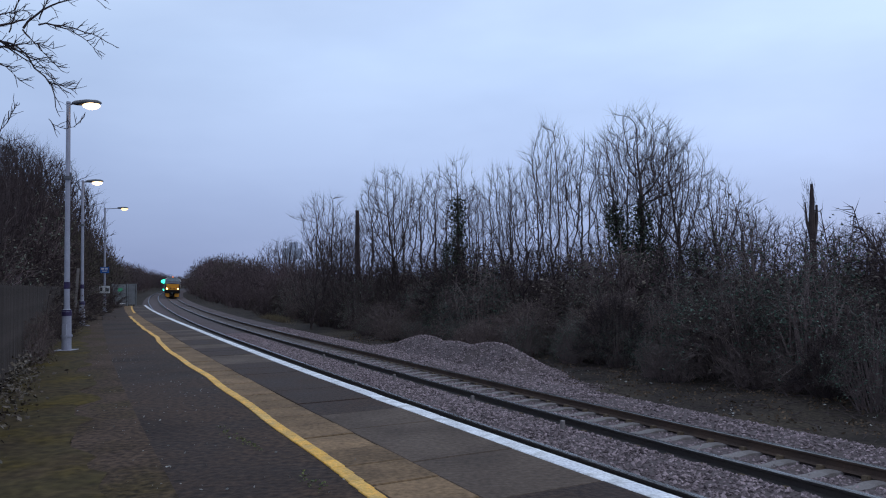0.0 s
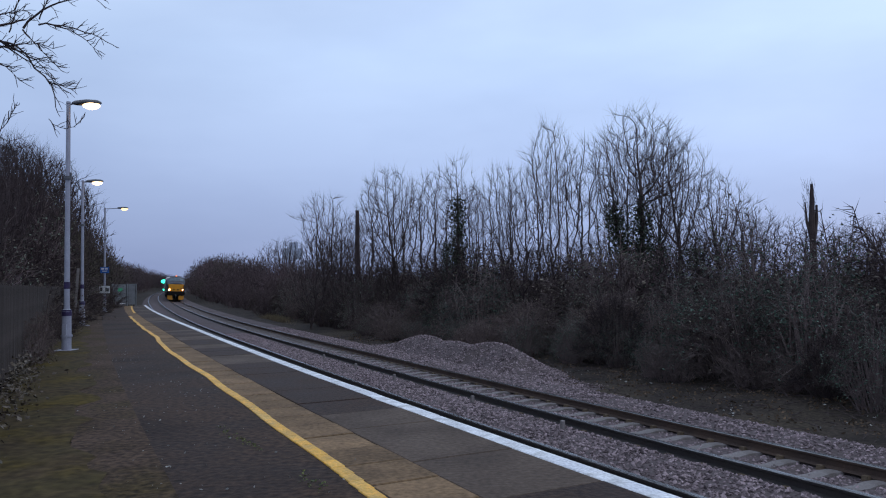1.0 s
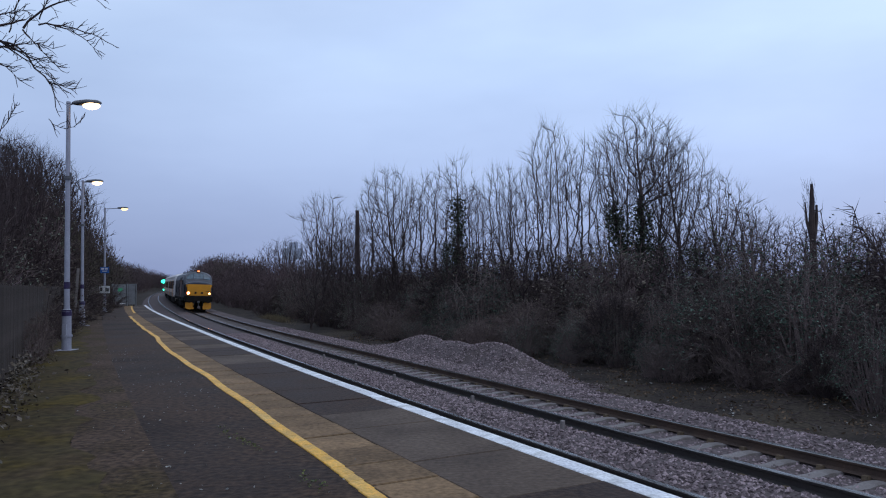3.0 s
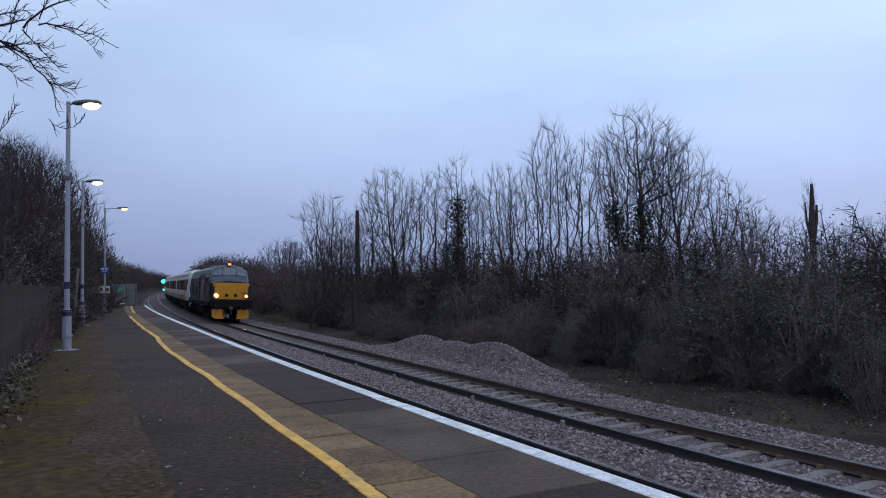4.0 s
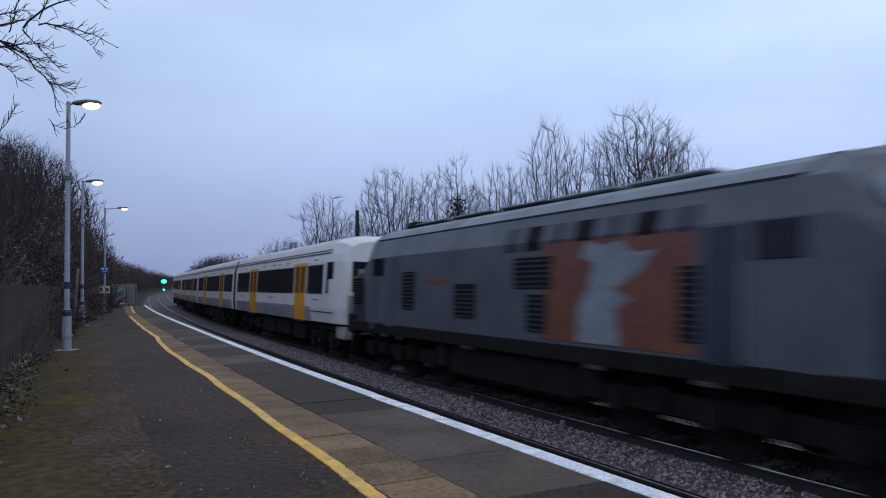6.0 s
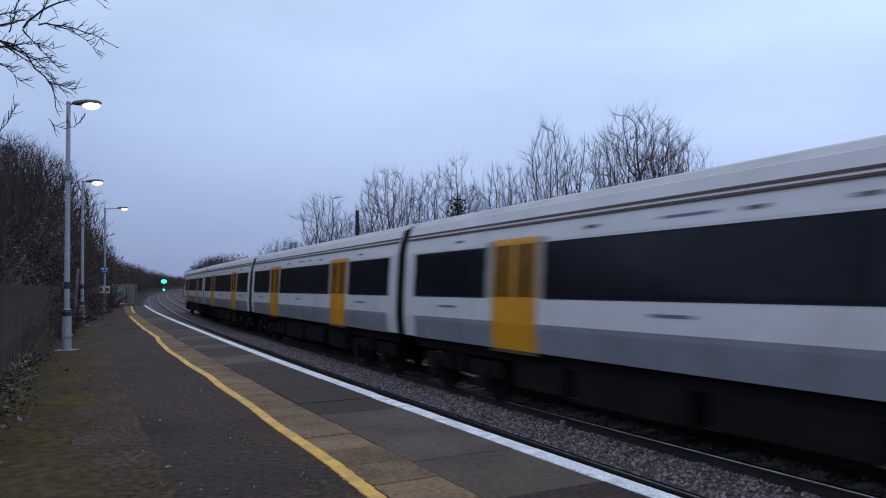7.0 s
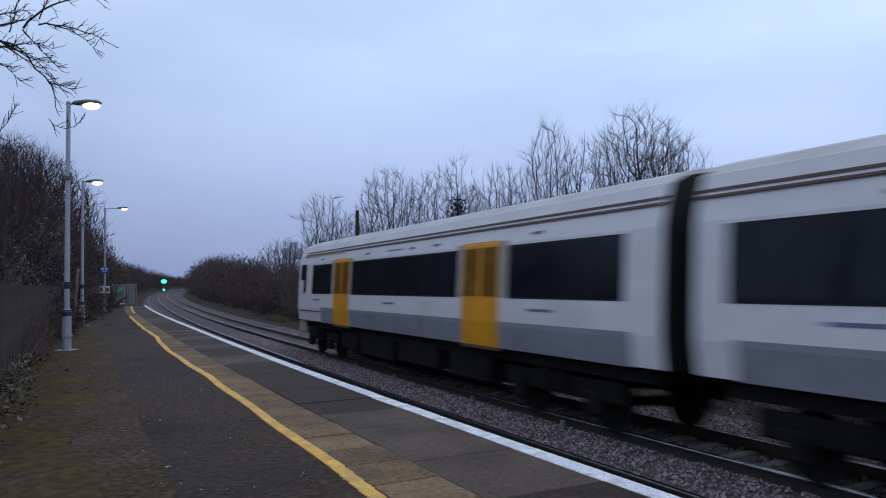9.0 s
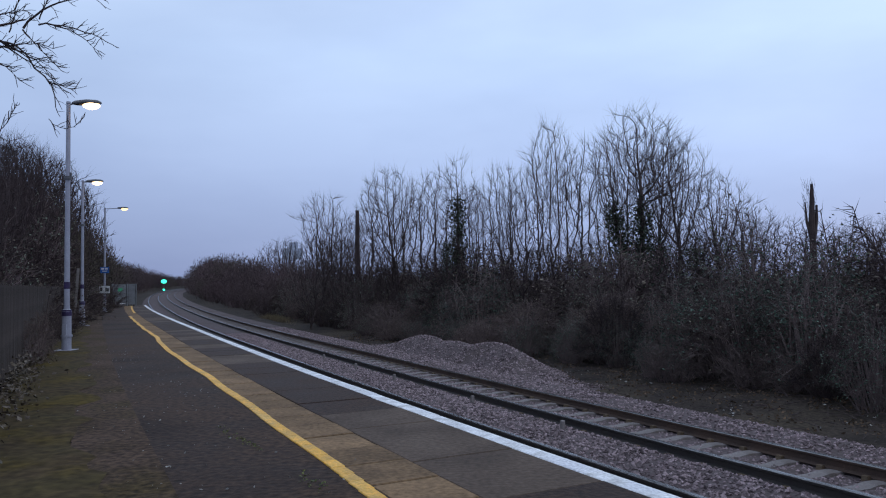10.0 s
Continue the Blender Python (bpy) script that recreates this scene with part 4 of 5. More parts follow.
def signal():
    ob = new("railway_signal")
    tagged(ob, "colour-light signal showing green beside the far track", "signal")
    x, y, _ = at(296, -2.4)
    ob.matrix_basis = pose(x, y, -1.2 + rise(296), 0, 0, turn(296))
    bm = rod(bmesh.new(), (0, 0, 0), (0, 0, 2.6), 0.1, 0.1, 12)
    part("mast", bm, M_GREYST, ob)
    head = part("head", boxes((-0.5, 0.5, -0.12, 0.1, 2.4, 4.4), bevel=0.03), M_BLACK, ob)
    # lens widened to some two metres so that its shape holds the glow
    bm = bmesh.new()
    bmesh.ops.create_uvsphere(bm, u_segments=14, v_segments=8, radius=1, matrix=Matrix.Translation((0, -0.18, 3.4)) @ Matrix.Diagonal((1.05, 0.1, 0.75, 1)))
    part("green_aspect", bm, M_GREEN, head, "lit green lens enlarged to take in its glow")
    part("hood", boxes((-0.3, 0.3, -0.4, -0.12, 3.36, 3.39)), M_BLACK, head)
    # the signal's green reflection off the rails, added as a glowing disc on a backing
    low = part("lower_unit", boxes((-0.45, 0.45, -0.1, 0.08, -0.2, 0.6), bevel=0.02), M_BLACK, ob)
    part("rail_glint", rod(bmesh.new(), (0, -0.1, 0.2), (0, -0.14, 0.2), 0.4, 0.36, 14), M_GREEN, low, "signal's green reflection on the rails, built as a glowing disc")


signal()


# ---- trees and scrub ----
class Wood:
    """Collects tapered stems as one mesh."""

    def __init__(self):
        self.v, self.f = [], []

    def stem(self, pts, radii, sides):
        base = len(self.v)
        for i, p in enumerate(pts):
            q = pts[min(i + 1, len(pts) - 1)] - pts[max(i - 1, 0)]
            q = q.normalized() if q.length > 1e-6 else Vector((0, 0, 1))
            u = q.orthogonal().normalized()
            w = q.cross(u)
            for k in range(sides):
                a = 2 * math.pi * k / sides
                self.v.append(p + (u * math.cos(a) + w * math.sin(a)) * radii[i])
        for i in range(len(pts) - 1):
            for k in range(sides):
                a, b = base + i * sides + k, base + i * sides + (k + 1) % sides
                self.f.append((a, b, b + sides, a + sides))


    def spray(self, p, q, r, rng):
        """A fine twig: two crossed tapering blades."""
        u = (q - p).orthogonal().normalized()
        u.rotate(Matrix.Rotation(rng.uniform(0, 6.28), 3, (q - p).normalized()))
        for w in (u, (q - p).cross(u).normalized()):
            b = len(self.v)
            self.v += [p - w * r, p + w * r, q.copy()]
            self.f.append((b, b + 1, b + 2))


def wander(rng, start, way, length, n, wobble, up):
    pts = [start.copy()]
    d = way.normalized()
    for _ in range(n):
        d = (d + Vector((rng.gauss(0, wobble), rng.gauss(0, wobble), rng.gauss(0, wobble) + up))).normalized()
        pts.append(pts[-1] + d * (length / n))
    return pts


def leaves(rng, centres, count, size, radius, squash=1.0):
    """Small bent leaves scattered round the given centres."""
    v, f = [], []
    for _ in range(count):
        c = rng.choice(centres)
        p = c + Vector((rng.gauss(0, radius), rng.gauss(0, radius), rng.gauss(0, radius * squash)))
        u = Vector((rng.gauss(0, 1), rng.gauss(0, 1), rng.gauss(0, 0.6))).normalized()
        w = u.orthogonal().normalized()
        w.rotate(Matrix.Rotation(rng.uniform(0, 6.28), 3, u))
        k = size * rng.uniform(0.6, 1.4)
        b = len(v)
        v += [p - u * k, p + w * k * 0.55 + u.cross(w) * k * 0.2, p + u * k, p - w * k * 0.55]
        f.append((b, b + 1, b + 2, b + 3))
    return v, f


def colonise(seed, stems, centre, radii, count, step, reach, kill, up):
    """Branches that grow towards points scattered through a crown; gives places, parents and thicknesses."""
    rng = np.random.RandomState(seed)
    u = rng.normal(size=(count, 3))
    u /= np.linalg.norm(u, axis=1)[:, None]
    goal = u * (rng.random_sample((count, 1)) ** 0.42) * np.array(radii)
    goal[:, :2] *= np.clip(0.75 + 0.5 * goal[:, 2:] / radii[2], 0.45, 1.05)
    goal += np.array(centre)
    pos, par = [], []
    for line in stems:
        last = -1
        for a, b in zip(line, line[1:]):
            a, b = np.array(a, float), np.array(b, float)
            n = max(1, int(np.linalg.norm(b - a) / step))
            for i in range(n):
                pos.append(a + (b - a) * i / n + rng.normal(size=3) * 0.03)
                par.append(last)
                last = len(pos) - 1
    best = np.full(len(goal), 1e9)
    near = np.zeros(len(goal), int)
    fresh, kids = list(range(len(pos))), {}
    for _ in range(90):
        for i in fresh:
            d = np.linalg.norm(goal - pos[i], axis=1)
            m = d < best
            best[m], near[m] = d[m], i
        keep = best > kill
        goal, best, near = goal[keep], best[keep], near[keep]
        live = best < reach
        if not live.any():
            break
        pull = {}
        for g, i in zip(goal[live], near[live]):
            w = g - pos[i]
            pull[i] = pull.get(i, 0) + w / np.linalg.norm(w)
        fresh = []
        for i, w in pull.items():
            w = w / (np.linalg.norm(w) + 1e-9) + np.array((0, 0, up)) + rng.normal(size=3) * 0.16
            if par[i] >= 0:
                w = w + 0.75 * (pos[i] - pos[par[i]]) / step
            w[2] = max(w[2], 0.3 * np.linalg.norm(w[:2]))
            q = pos[i] + step * w / np.linalg.norm(w)
            if len(kids.get(i, ())) > 2 or any(np.linalg.norm(pos[k] - q) < step * 0.35 for k in kids.get(i, ())):
                continue
            pos.append(q)
            par.append(i)
            kids.setdefault(i, []).append(len(pos) - 1)
            fresh.append(len(pos) - 1)
        if not fresh:
            break
    return np.array(pos), par


def bare_tree(seed, stems, centre, radii, count=1700, step=0.17, ivy=0.0, twig=(5, 0.9), thin=0.0075, up=0.32, ivy_reach=0.7, ivy_count=5200):
    """A leafless tree eight metres high: trunk and limbs, a crown of fine twigs, ivy where it climbs."""
    rng = random.Random(seed)
    pos, par = colonise(seed, stems, centre, radii, count, step, 1.5, step * 1.5, up)
    n = len(pos)
    load = np.zeros(n)
    kids = [[] for _ in range(n)]
    for i in range(n - 1, -1, -1):
        if load[i] == 0:
            load[i] = thin ** 2.08
        if par[i] >= 0:
            load[par[i]] += load[i]
            kids[par[i]].append(i)
    rad = load ** (1 / 2.08)
    wood, twigs = Wood(), Wood()
    starts = [i for i in range(n) if par[i] < 0]
    while starts:
        i = starts.pop()
        line = [par[i]] if par[i] >= 0 else []
        while True:
            line.append(i)
            if not kids[i]:
                break
            order = sorted(kids[i], key=lambda k: -rad[k])
            starts += order[1:]
            i = order[0]
        r = [rad[k] for k in line]
        if par[line[0]] >= 0 or len(line) > 1 and r[0] > r[1] * 1.5:
            r[0] = r[1] if len(r) > 1 else r[0]
        thick = r[min(1, len(r) - 1)]
        (wood if thick > 0.03 else twigs).stem([Vector(pos[k]) for k in line], r, 7 if thick > 0.06 else 5 if thick > 0.025 else 3)
    for i in range(n):
        if rad[i] > thin * 4.5 or par[i] < 0:
            continue
        axis = Vector(pos[i] - pos[par[i]]).normalized()
        for _ in range(twig[0] if not kids[i] else (1 if rng.random() < twig[1] else 0)):
            out = Vector((pos[i][0] - centre[0], pos[i][1] - centre[1], 0))
            d = axis * 0.8 + out * (0.25 / max(radii[0], 0.5)) + Vector((rng.gauss(0, 0.36), rng.gauss(0, 0.36), rng.gauss(0.45, 0.28)))
            p = Vector(pos[i])
            q = p + d.normalized() * rng.uniform(0.25, 0.9)
            twigs.spray(p, q, thin * 0.56, rng)
    k = 8.0 / max(v.z for v in twigs.v)
    for v in wood.v + twigs.v:
        v.z *= k
    out = [("trunk", mesh_from("trunk", wood.v, wood.f, M_BARK)), ("crown", mesh_from("crown", twigs.v, twigs.f, M_TWIG))]
    if ivy:
        cs = [Vector(pos[i] * np.array((1, 1, k))) for i in range(n) if rad[i] > 0.034 and pos[i][2] < 8 * ivy and math.hypot(pos[i][0], pos[i][1]) < ivy_reach]
        cs += [c for c in cs if c.z < 8 * ivy * 0.6]
        v, f = leaves(rng, cs, ivy_count, 0.055, 0.19, 1.2)
        out.append(("ivy", mesh_from("ivy", v, f, M_IVY)))
    return out


def upright(h, lean=0.0):
    return [(0, 0, -0.15), (lean * 0.4, 0.03, h * 0.5), (lean, 0, h)]


def mound(seed, w, h, shoots, fine, dense, leaf, mat, droop=0.0, wood=None):
    """A rounded thicket: shoots fanning out from its foot to an uneven dome, with twigs and small leaves outermost."""
    rng = random.Random(seed)
    t = Wood()
    tips, inner = [], []
    lobes = [(rng.uniform(0, 6.28), rng.uniform(0.2, 1.2), rng.uniform(0.75, 1.2)) for _ in range(7)]
    for _ in range(shoots):
        a, e = rng.uniform(0, 6.28), math.asin(rng.uniform(0.08, 1.0))
        k = 1.0
        for la, le, lk in lobes:
            g = math.cos(a - la) * math.cos(e) * math.cos(le) + math.sin(e) * math.sin(le)
            if g > 0.8:
                k *= 1 + (lk - 1) * (g - 0.8) * 5
        k *= rng.uniform(0.72, 1.06)
        end = Vector((math.cos(a) * math.cos(e) * w * 0.5 * k, math.sin(a) * math.cos(e) * w * 0.5 * k, math.sin(e) * h * k))
        foot = Vector((end.x * 0.35 + rng.gauss(0, 0.1), end.y * 0.35 + rng.gauss(0, 0.1), -0.06))
        knee = foot.lerp(end, 0.55) + Vector((rng.gauss(0, 0.08), rng.gauss(0, 0.08), h * 0.16))
        tail = end + Vector((end.x, end.y, 0)).normalized() * 0.1 + Vector((0, 0, -droop * rng.uniform(0.3, 1)))
        t.stem([foot, knee, end, tail], [0.016, 0.011, 0.006, 0.003], 3)
        tips += [end, tail, knee.lerp(end, 0.6)]
        inner.append(knee)
        for _ in range(fine):
            p = knee.lerp(end, rng.uniform(0.1, 1.0))
            d = Vector((rng.gauss(0, 1) + end.x, rng.gauss(0, 1) + end.y, rng.gauss(0.5, 0.6) - droop)).normalized()
            q = p + d * rng.uniform(0.12, 0.4)
            t.spray(p, q, 0.007, rng)
            tips.append(q)
    v, f = leaves(rng, tips * 3 + inner, dense, leaf, 0.07)
    return [("brush", mesh_from("brush", t.v, t.f, wood or M_BRUSH)), ("foliage", mesh_from("foliage", v, f, mat))]


def far_mass(seed, count):
    """A dense far crown, as thin crossing sprays filling an uneven dome three wide and two high."""
    rng = random.Random(seed)
    v, f = [], []
    lobes = [Vector((rng.gauss(0, 0.55), rng.gauss(0, 0.55), rng.uniform(0.5, 1.45))) for _ in range(7)]
    for _ in range(count):
        c = rng.choice(lobes)
        u = Vector((rng.gauss(0, 1), rng.gauss(0, 1), rng.gauss(0, 1))).normalized()
        r = 0.62 * rng.random() ** 0.35
        p = c + Vector((u.x * r, u.y * r, u.z * r * 0.95))
        p.z = max(p.z, 0.0)
        d = (u + Vector((rng.gauss(0, 0.5), rng.gauss(0, 0.5), 0.7))).normalized()
        side = d.orthogonal().normalized()
        side.rotate(Matrix.Rotation(rng.uniform(0, 6.28), 3, d))
        L, k = rng.uniform(0.06, 0.2), rng.uniform(0.009, 0.021)
        b = len(v)
        v += [p - side * k, p + side * k, p + d * L]
        f.append((b, b + 1, b + 2))
    for _ in range(9):
        q = wander(rng, Vector((rng.gauss(0, 0.4), rng.gauss(0, 0.4), -0.1)), Vector((rng.gauss(0, 0.3), rng.gauss(0, 0.3), 1)), 1.5, 4, 0.15, 0)
        w = Wood()
        w.stem(q, [0.05, 0.04, 0.03, 0.02, 0.01], 3)
        b = len(v)
        v += w.v
        f += [tuple(b + i for i in g) for g in w.f]
    return [("brush", mesh_from("brush", v, f, M_FARWOOD))]


def plant(name, parts, x, y, z, scale, rz, label, category, group, wide=None):
    ob = new(name)
    tagged(ob, label, category, group)
    ob.matrix_basis = pose(x, y, z, 0, 0, rz)
    wide = scale if wide is None else wide
    for nm, me in parts:
        put(nm, me, ob, Matrix.Diagonal((wide, wide, scale, 1)))
    return ob


def woods(name, label, places):
    """Far woods that nobody could count, as one object."""
    vs, fs = [], []
    base = 0
    for parts, m in places:
        for nm, me in parts:
            co = np.empty(len(me.vertices) * 3)
            me.vertices.foreach_get("co", co)
            co = co.reshape(-1, 3) @ np.array(m.to_3x3()).T + np.array(m.translation)
            vs.append(co)
            fs += [tuple(base + q for q in p.vertices) for p in me.polygons]
            base += len(co)
    me = bpy.data.meshes.new(name)
    me.from_pydata(np.concatenate(vs).tolist(), [], fs)
    me.materials.append(M_FARWOOD)
    tagged(new(name, me), label, "woodland", kind="stuff")


R = random.Random(7)
# kinds of tree: 0 round crown, 1 spreading with low forks, 2 broad ivy-clad, 3 slender, 4 ivy column, 5 low arching
TREES = [bare_tree(11, [upright(3.6), [(0, 0, 1.8), (0.5, 0.2, 3.4)], [(0, 0, 2.1), (-0.45, -0.2, 3.6)]], (0, 0, 5.2), (1.45, 1.45, 2.8)),
         bare_tree(12, [[(0, 0, -0.1), (0.1, 0, 1.2), (0.6, 0.2, 3.0)], [(0.05, 0, 0.5), (-0.5, 0.1, 2.8)], [(0.1, 0, 1.2), (0.0, -0.3, 3.4)]], (0, 0, 4.9), (2.0, 2.0, 3.1), 2000),
         bare_tree(13, [[(0, 0, -0.1), (0, 0, 1.4), (0.1, 0, 5.2)], [(0, 0, 1.0), (-0.55, 0.1, 2.8), (-0.95, 0.1, 4.7)], [(0, 0, 1.2), (0.6, 0.0, 2.6), (1.0, 0, 3.9)], [(0, 0, 1.6), (-0.2, 0.5, 3.6)]], (0.05, 0, 4.8), (2.0, 2.0, 3.3), 2600, ivy=0.58, ivy_reach=1.05, ivy_count=11000),
         bare_tree(14, [upright(4.0, 0.15), [(0.05, 0, 2.0), (-0.3, 0.1, 3.8)]], (0, 0, 5.0), (0.95, 0.95, 3.0), 1100),
         bare_tree(15, [upright(6.3)], (0, 0, 5.2), (1.0, 1.0, 2.8), 1000, ivy=0.76, ivy_reach=0.4, ivy_count=5500),
         bare_tree(16, [[(0, 0, -0.1), (0.4, 0.1, 1.8)], [(0.1, 0, -0.1), (-0.6, 0.2, 2.2)], [(0, 0.1, -0.1), (0.1, -0.5, 2.4)]], (0, 0, 4.3), (2.3, 2.3, 3.7), 1500, up=0.1)]
FAR_TREES = [bare_tree(41, [upright(2.6)], (0, 0, 5.2), (1.9, 1.9, 2.8), 600, 0.27, twig=(4, 0.7), thin=0.014),
             bare_tree(42, [[(0, 0, -0.1), (0.1, 0, 1.0), (0.5, 0.2, 2.4)], [(0.05, 0, 0.5), (-0.4, 0.1, 2.4)]], (0, 0, 4.7), (2.4, 2.4, 3.2), 700, 0.27, twig=(4, 0.7), thin=0.014),
             bare_tree(43, [upright(3.5)], (0, 0, 5.0), (1.6, 1.6, 2.9), 550, 0.27, ivy=0.6, twig=(4, 0.7), thin=0.014, ivy_count=2000)]
BUSHES = [mound(21, 2.6, 1.9, 110, 13, 2300, 0.023, M_LEAF2), mound(22, 2.9, 1.9, 120, 18, 800, 0.022, M_LEAF, 0.12), mound(23, 2.3, 2.2, 100, 13, 2500, 0.024, M_DARKLEAF, 0.2),
          mound(24, 3.0, 1.7, 120, 16, 1400, 0.022, M_LEAF, 0.2), mound(25, 2.4, 2.0, 120, 20, 500, 0.022, M_LEAF, 0.05, M_TWIG)]
FAR_BUSHES = [mound(31, 2.8, 2.1, 60, 15, 600, 0.028, M_LEAF), mound(32, 3.0, 2.0, 60, 18, 350, 0.028, M_LEAF, 0, M_TWIG), mound(33, 2.5, 2.3, 60, 12, 1000, 0.028, M_LEAF2)]
MASSES = [far_mass(51, 1300), far_mass(52, 1300), far_mass(53, 1300)]

# the trees beyond the line: bearing in degrees, distance, height, crown's half width, kind
RIGHT_TREES = [(-9.2, 48.6, 8.8, 1.95, 0), (-4.1, 44.1, 9.8, 2.2, 1), (-1.6, 46, 9.7, 1.5, 3), (1.2, 42, 10.1, 1.3, 4), (-0.4, 47, 10.3, 1.5, 3), (4.6, 41.1, 9.4, 1.45, 0), (3.0, 44.1, 8.3, 1.2, 3),
               (8.4, 38.4, 11.2, 1.55, 0), (6.3, 43.3, 9.4, 1.3, 3), (10.9, 38.7, 10.2, 1.35, 3), (15.0, 35.2, 11.0, 2.6, 2), (17.6, 37.9, 9.8, 2.2, 1), (20.3, 38.4, 8.0, 2.0, 1), (22.3, 35.7, 6.2, 1.9, 5)]
RIGHT_TREES += [(24.4, 34.1, 5.2, 1.8, 5), (26.2, 33.5, 4.5, 1.6, 5), (28.6, 33.0, 4.8, 1.6, 5), (30.2, 32.4, 4.8, 1.5, 5), (31.9, 31.8, 4.8, 1.5, 5), (-6.7, 50.3, 7.3, 1.6, 1), (-5.4, 52.3, 9.3, 1.6, 3), (12.6, 41, 8.6, 1.4, 3), (0.3, 40, 6.4, 0.9, 4), (19.0, 33, 5.2, 1.4, 4)]
RIGHT_TREES += [(-10.2 + 2.15 * i, 45 - 0.42 * i, (4.6, 5.4, 5.0, 5.8)[i % 4], (1.7, 1.4, 2.0)[i % 3], 5) for i in range(16)]
RIGHT_TREES += [(-2.9, 50, 9.4, 1.5, 3), (2.2, 50, 9.6, 1.5, 0), (5.4, 48, 9.2, 1.3, 3), (7.4, 46, 10.6, 1.3, 3), (9.7, 45, 10.4, 1.4, 3), (13.6, 42, 11.0, 1.8, 0), (16.6, 42, 11.0, 1.8, 1), (-8.0, 54, 7.6, 1.8, 1)]
for deg, dist, high, half, kind in RIGHT_TREES:
    x, y = dist * math.sin(radians(deg)), dist * math.cos(radians(deg))
    iv = kind in (2, 4)
    plant("ivy_clad_tree" if iv else "bare_tree", TREES[kind], x, y, ground_z(x, y), high * 1.04 / 8.0, -deg if kind == 2 else R.uniform(0, 360),
          "bare winter tree with ivy-clad trunk above the scrub" if iv else "leafless winter tree with a crown of fine twigs", "tree", "trees beyond the line", half / (1.45, 2.0, 2.0, 0.95, 1.0, 2.3)[kind])

# the scrub along the far side of the line, in rounded clumps with hollows between
s = -7.0
while s < 62:
    front = float(np.interp(s, (-8, 3, 8, 12, 25, 60), (11.2, 10.8, 10.4, 10.0, 9.7, 10.0)))
    clump = noise.noise((s * 0.21, 4.4, 0.0))
    for k in range(4):
        d = front + k * 1.5 + R.uniform(-0.35, 0.35) + (0.6 if clump < -0.15 and k == 0 else 0)
        hgt = (0.74, 1.2, 1.42, 1.9)[k] * R.uniform(0.72, 1.25) * float(np.interp(s, (-8, 5, 45, 62), (0.92, 0.9, 0.95, 1.3))) * (1 + 0.25 * clump)
        x, y, _ = at(s + R.uniform(-0.7, 0.7), d)
        kind = int((noise.noise((s * 0.28, k * 0.9, 9.0)) + 0.5) * 5 + R.uniform(-0.8, 0.8))
        pick = R.choice(FAR_BUSHES if s < 40 else MASSES) if k == 3 else BUSHES[max(0, min(4, kind))] if s < 34 else R.choice(FAR_BUSHES)
        plant("scrub_bush", pick, x, y, ground_z(x, y), hgt, R.uniform(0, 360), "dense dark bramble and thorn scrub with few dull leaves", "bush", "scrub beside the line", hgt * R.uniform(0.85, 1.15))
    s += 1.5 if s < 34 else 2.1
s = -12.0
while s < 62:
    for d, hgt in ((17.5, 1.6), (22.0, 1.55)):
        x, y, _ = at(s + R.uniform(-0.8, 0.8), d + R.uniform(-1, 1))
        plant("scrub_bush", R.choice(FAR_BUSHES if s < 18 else MASSES), x, y, ground_z(x, y), hgt * R.uniform(0.9, 1.3), R.uniform(0, 360), "tall dark thorn scrub beneath the bare trees", "bush", "scrub beside the line")
    s += 2.5
DISTANT = []
s = 60.0
while s < 480:
    for k in range(3):
        d = 10.6 + k * 2.6 + R.uniform(-0.5, 0.5)
        x, y, _ = at(s + R.uniform(-1, 1), d)
        high = (0.5, 0.8, 1.0)[k] * float(np.interp(s, (60, 75, 90, 110, 140, 180, 230, 300, 400, 480), (4.4, 5.2, 5.7, 6.6, 7.6, 9.0, 10.3, 11.5, 12.5, 12.5))) * R.uniform(0.85, 1.08)
        DISTANT.append((R.choice(MASSES), pose(x, y, ground_z(x, y), 0, 0, R.uniform(0, 360)) @ Matrix.Diagonal((high / 2.4, high / 2.4, high / 2.0, 1))))
    s += 2.4 if s < 90 else 3.6 if s < 150 else 9.0
woods("distant_scrub", "dark dense leafless woodland along the far line", DISTANT)

# taller trees of the far belt, and the wooded bank behind the platform fence
for s, d, high, kind in ((64, 17, 5.0, 0), (72, 18, 5.6, 1), (80, 18, 6.2, 2), (97, 19, 6.8, 2), (108, 20, 9.8, 1), (100, 23, 10.4, 0), (94, 22, 9.6, 1), (104, 26, 11.2, 0), (88, 24, 9.0, 1), (116, 22, 10.8, 1), (98, 19, 8.2, 2), (128, 21, 10.6, 0), (120, 18, 8.2, 0), (150, 16, 9.0, 1), (195, 15, 10.4, 0), (260, 14, 12.2, 1)):
    x, y, _ = at(s, d)
    plant("bare_tree", FAR_TREES[kind], x, y, ground_z(x, y), high / 8.0, R.uniform(0, 360), "dark leafless tree in the distant belt", "tree", "distant trees")
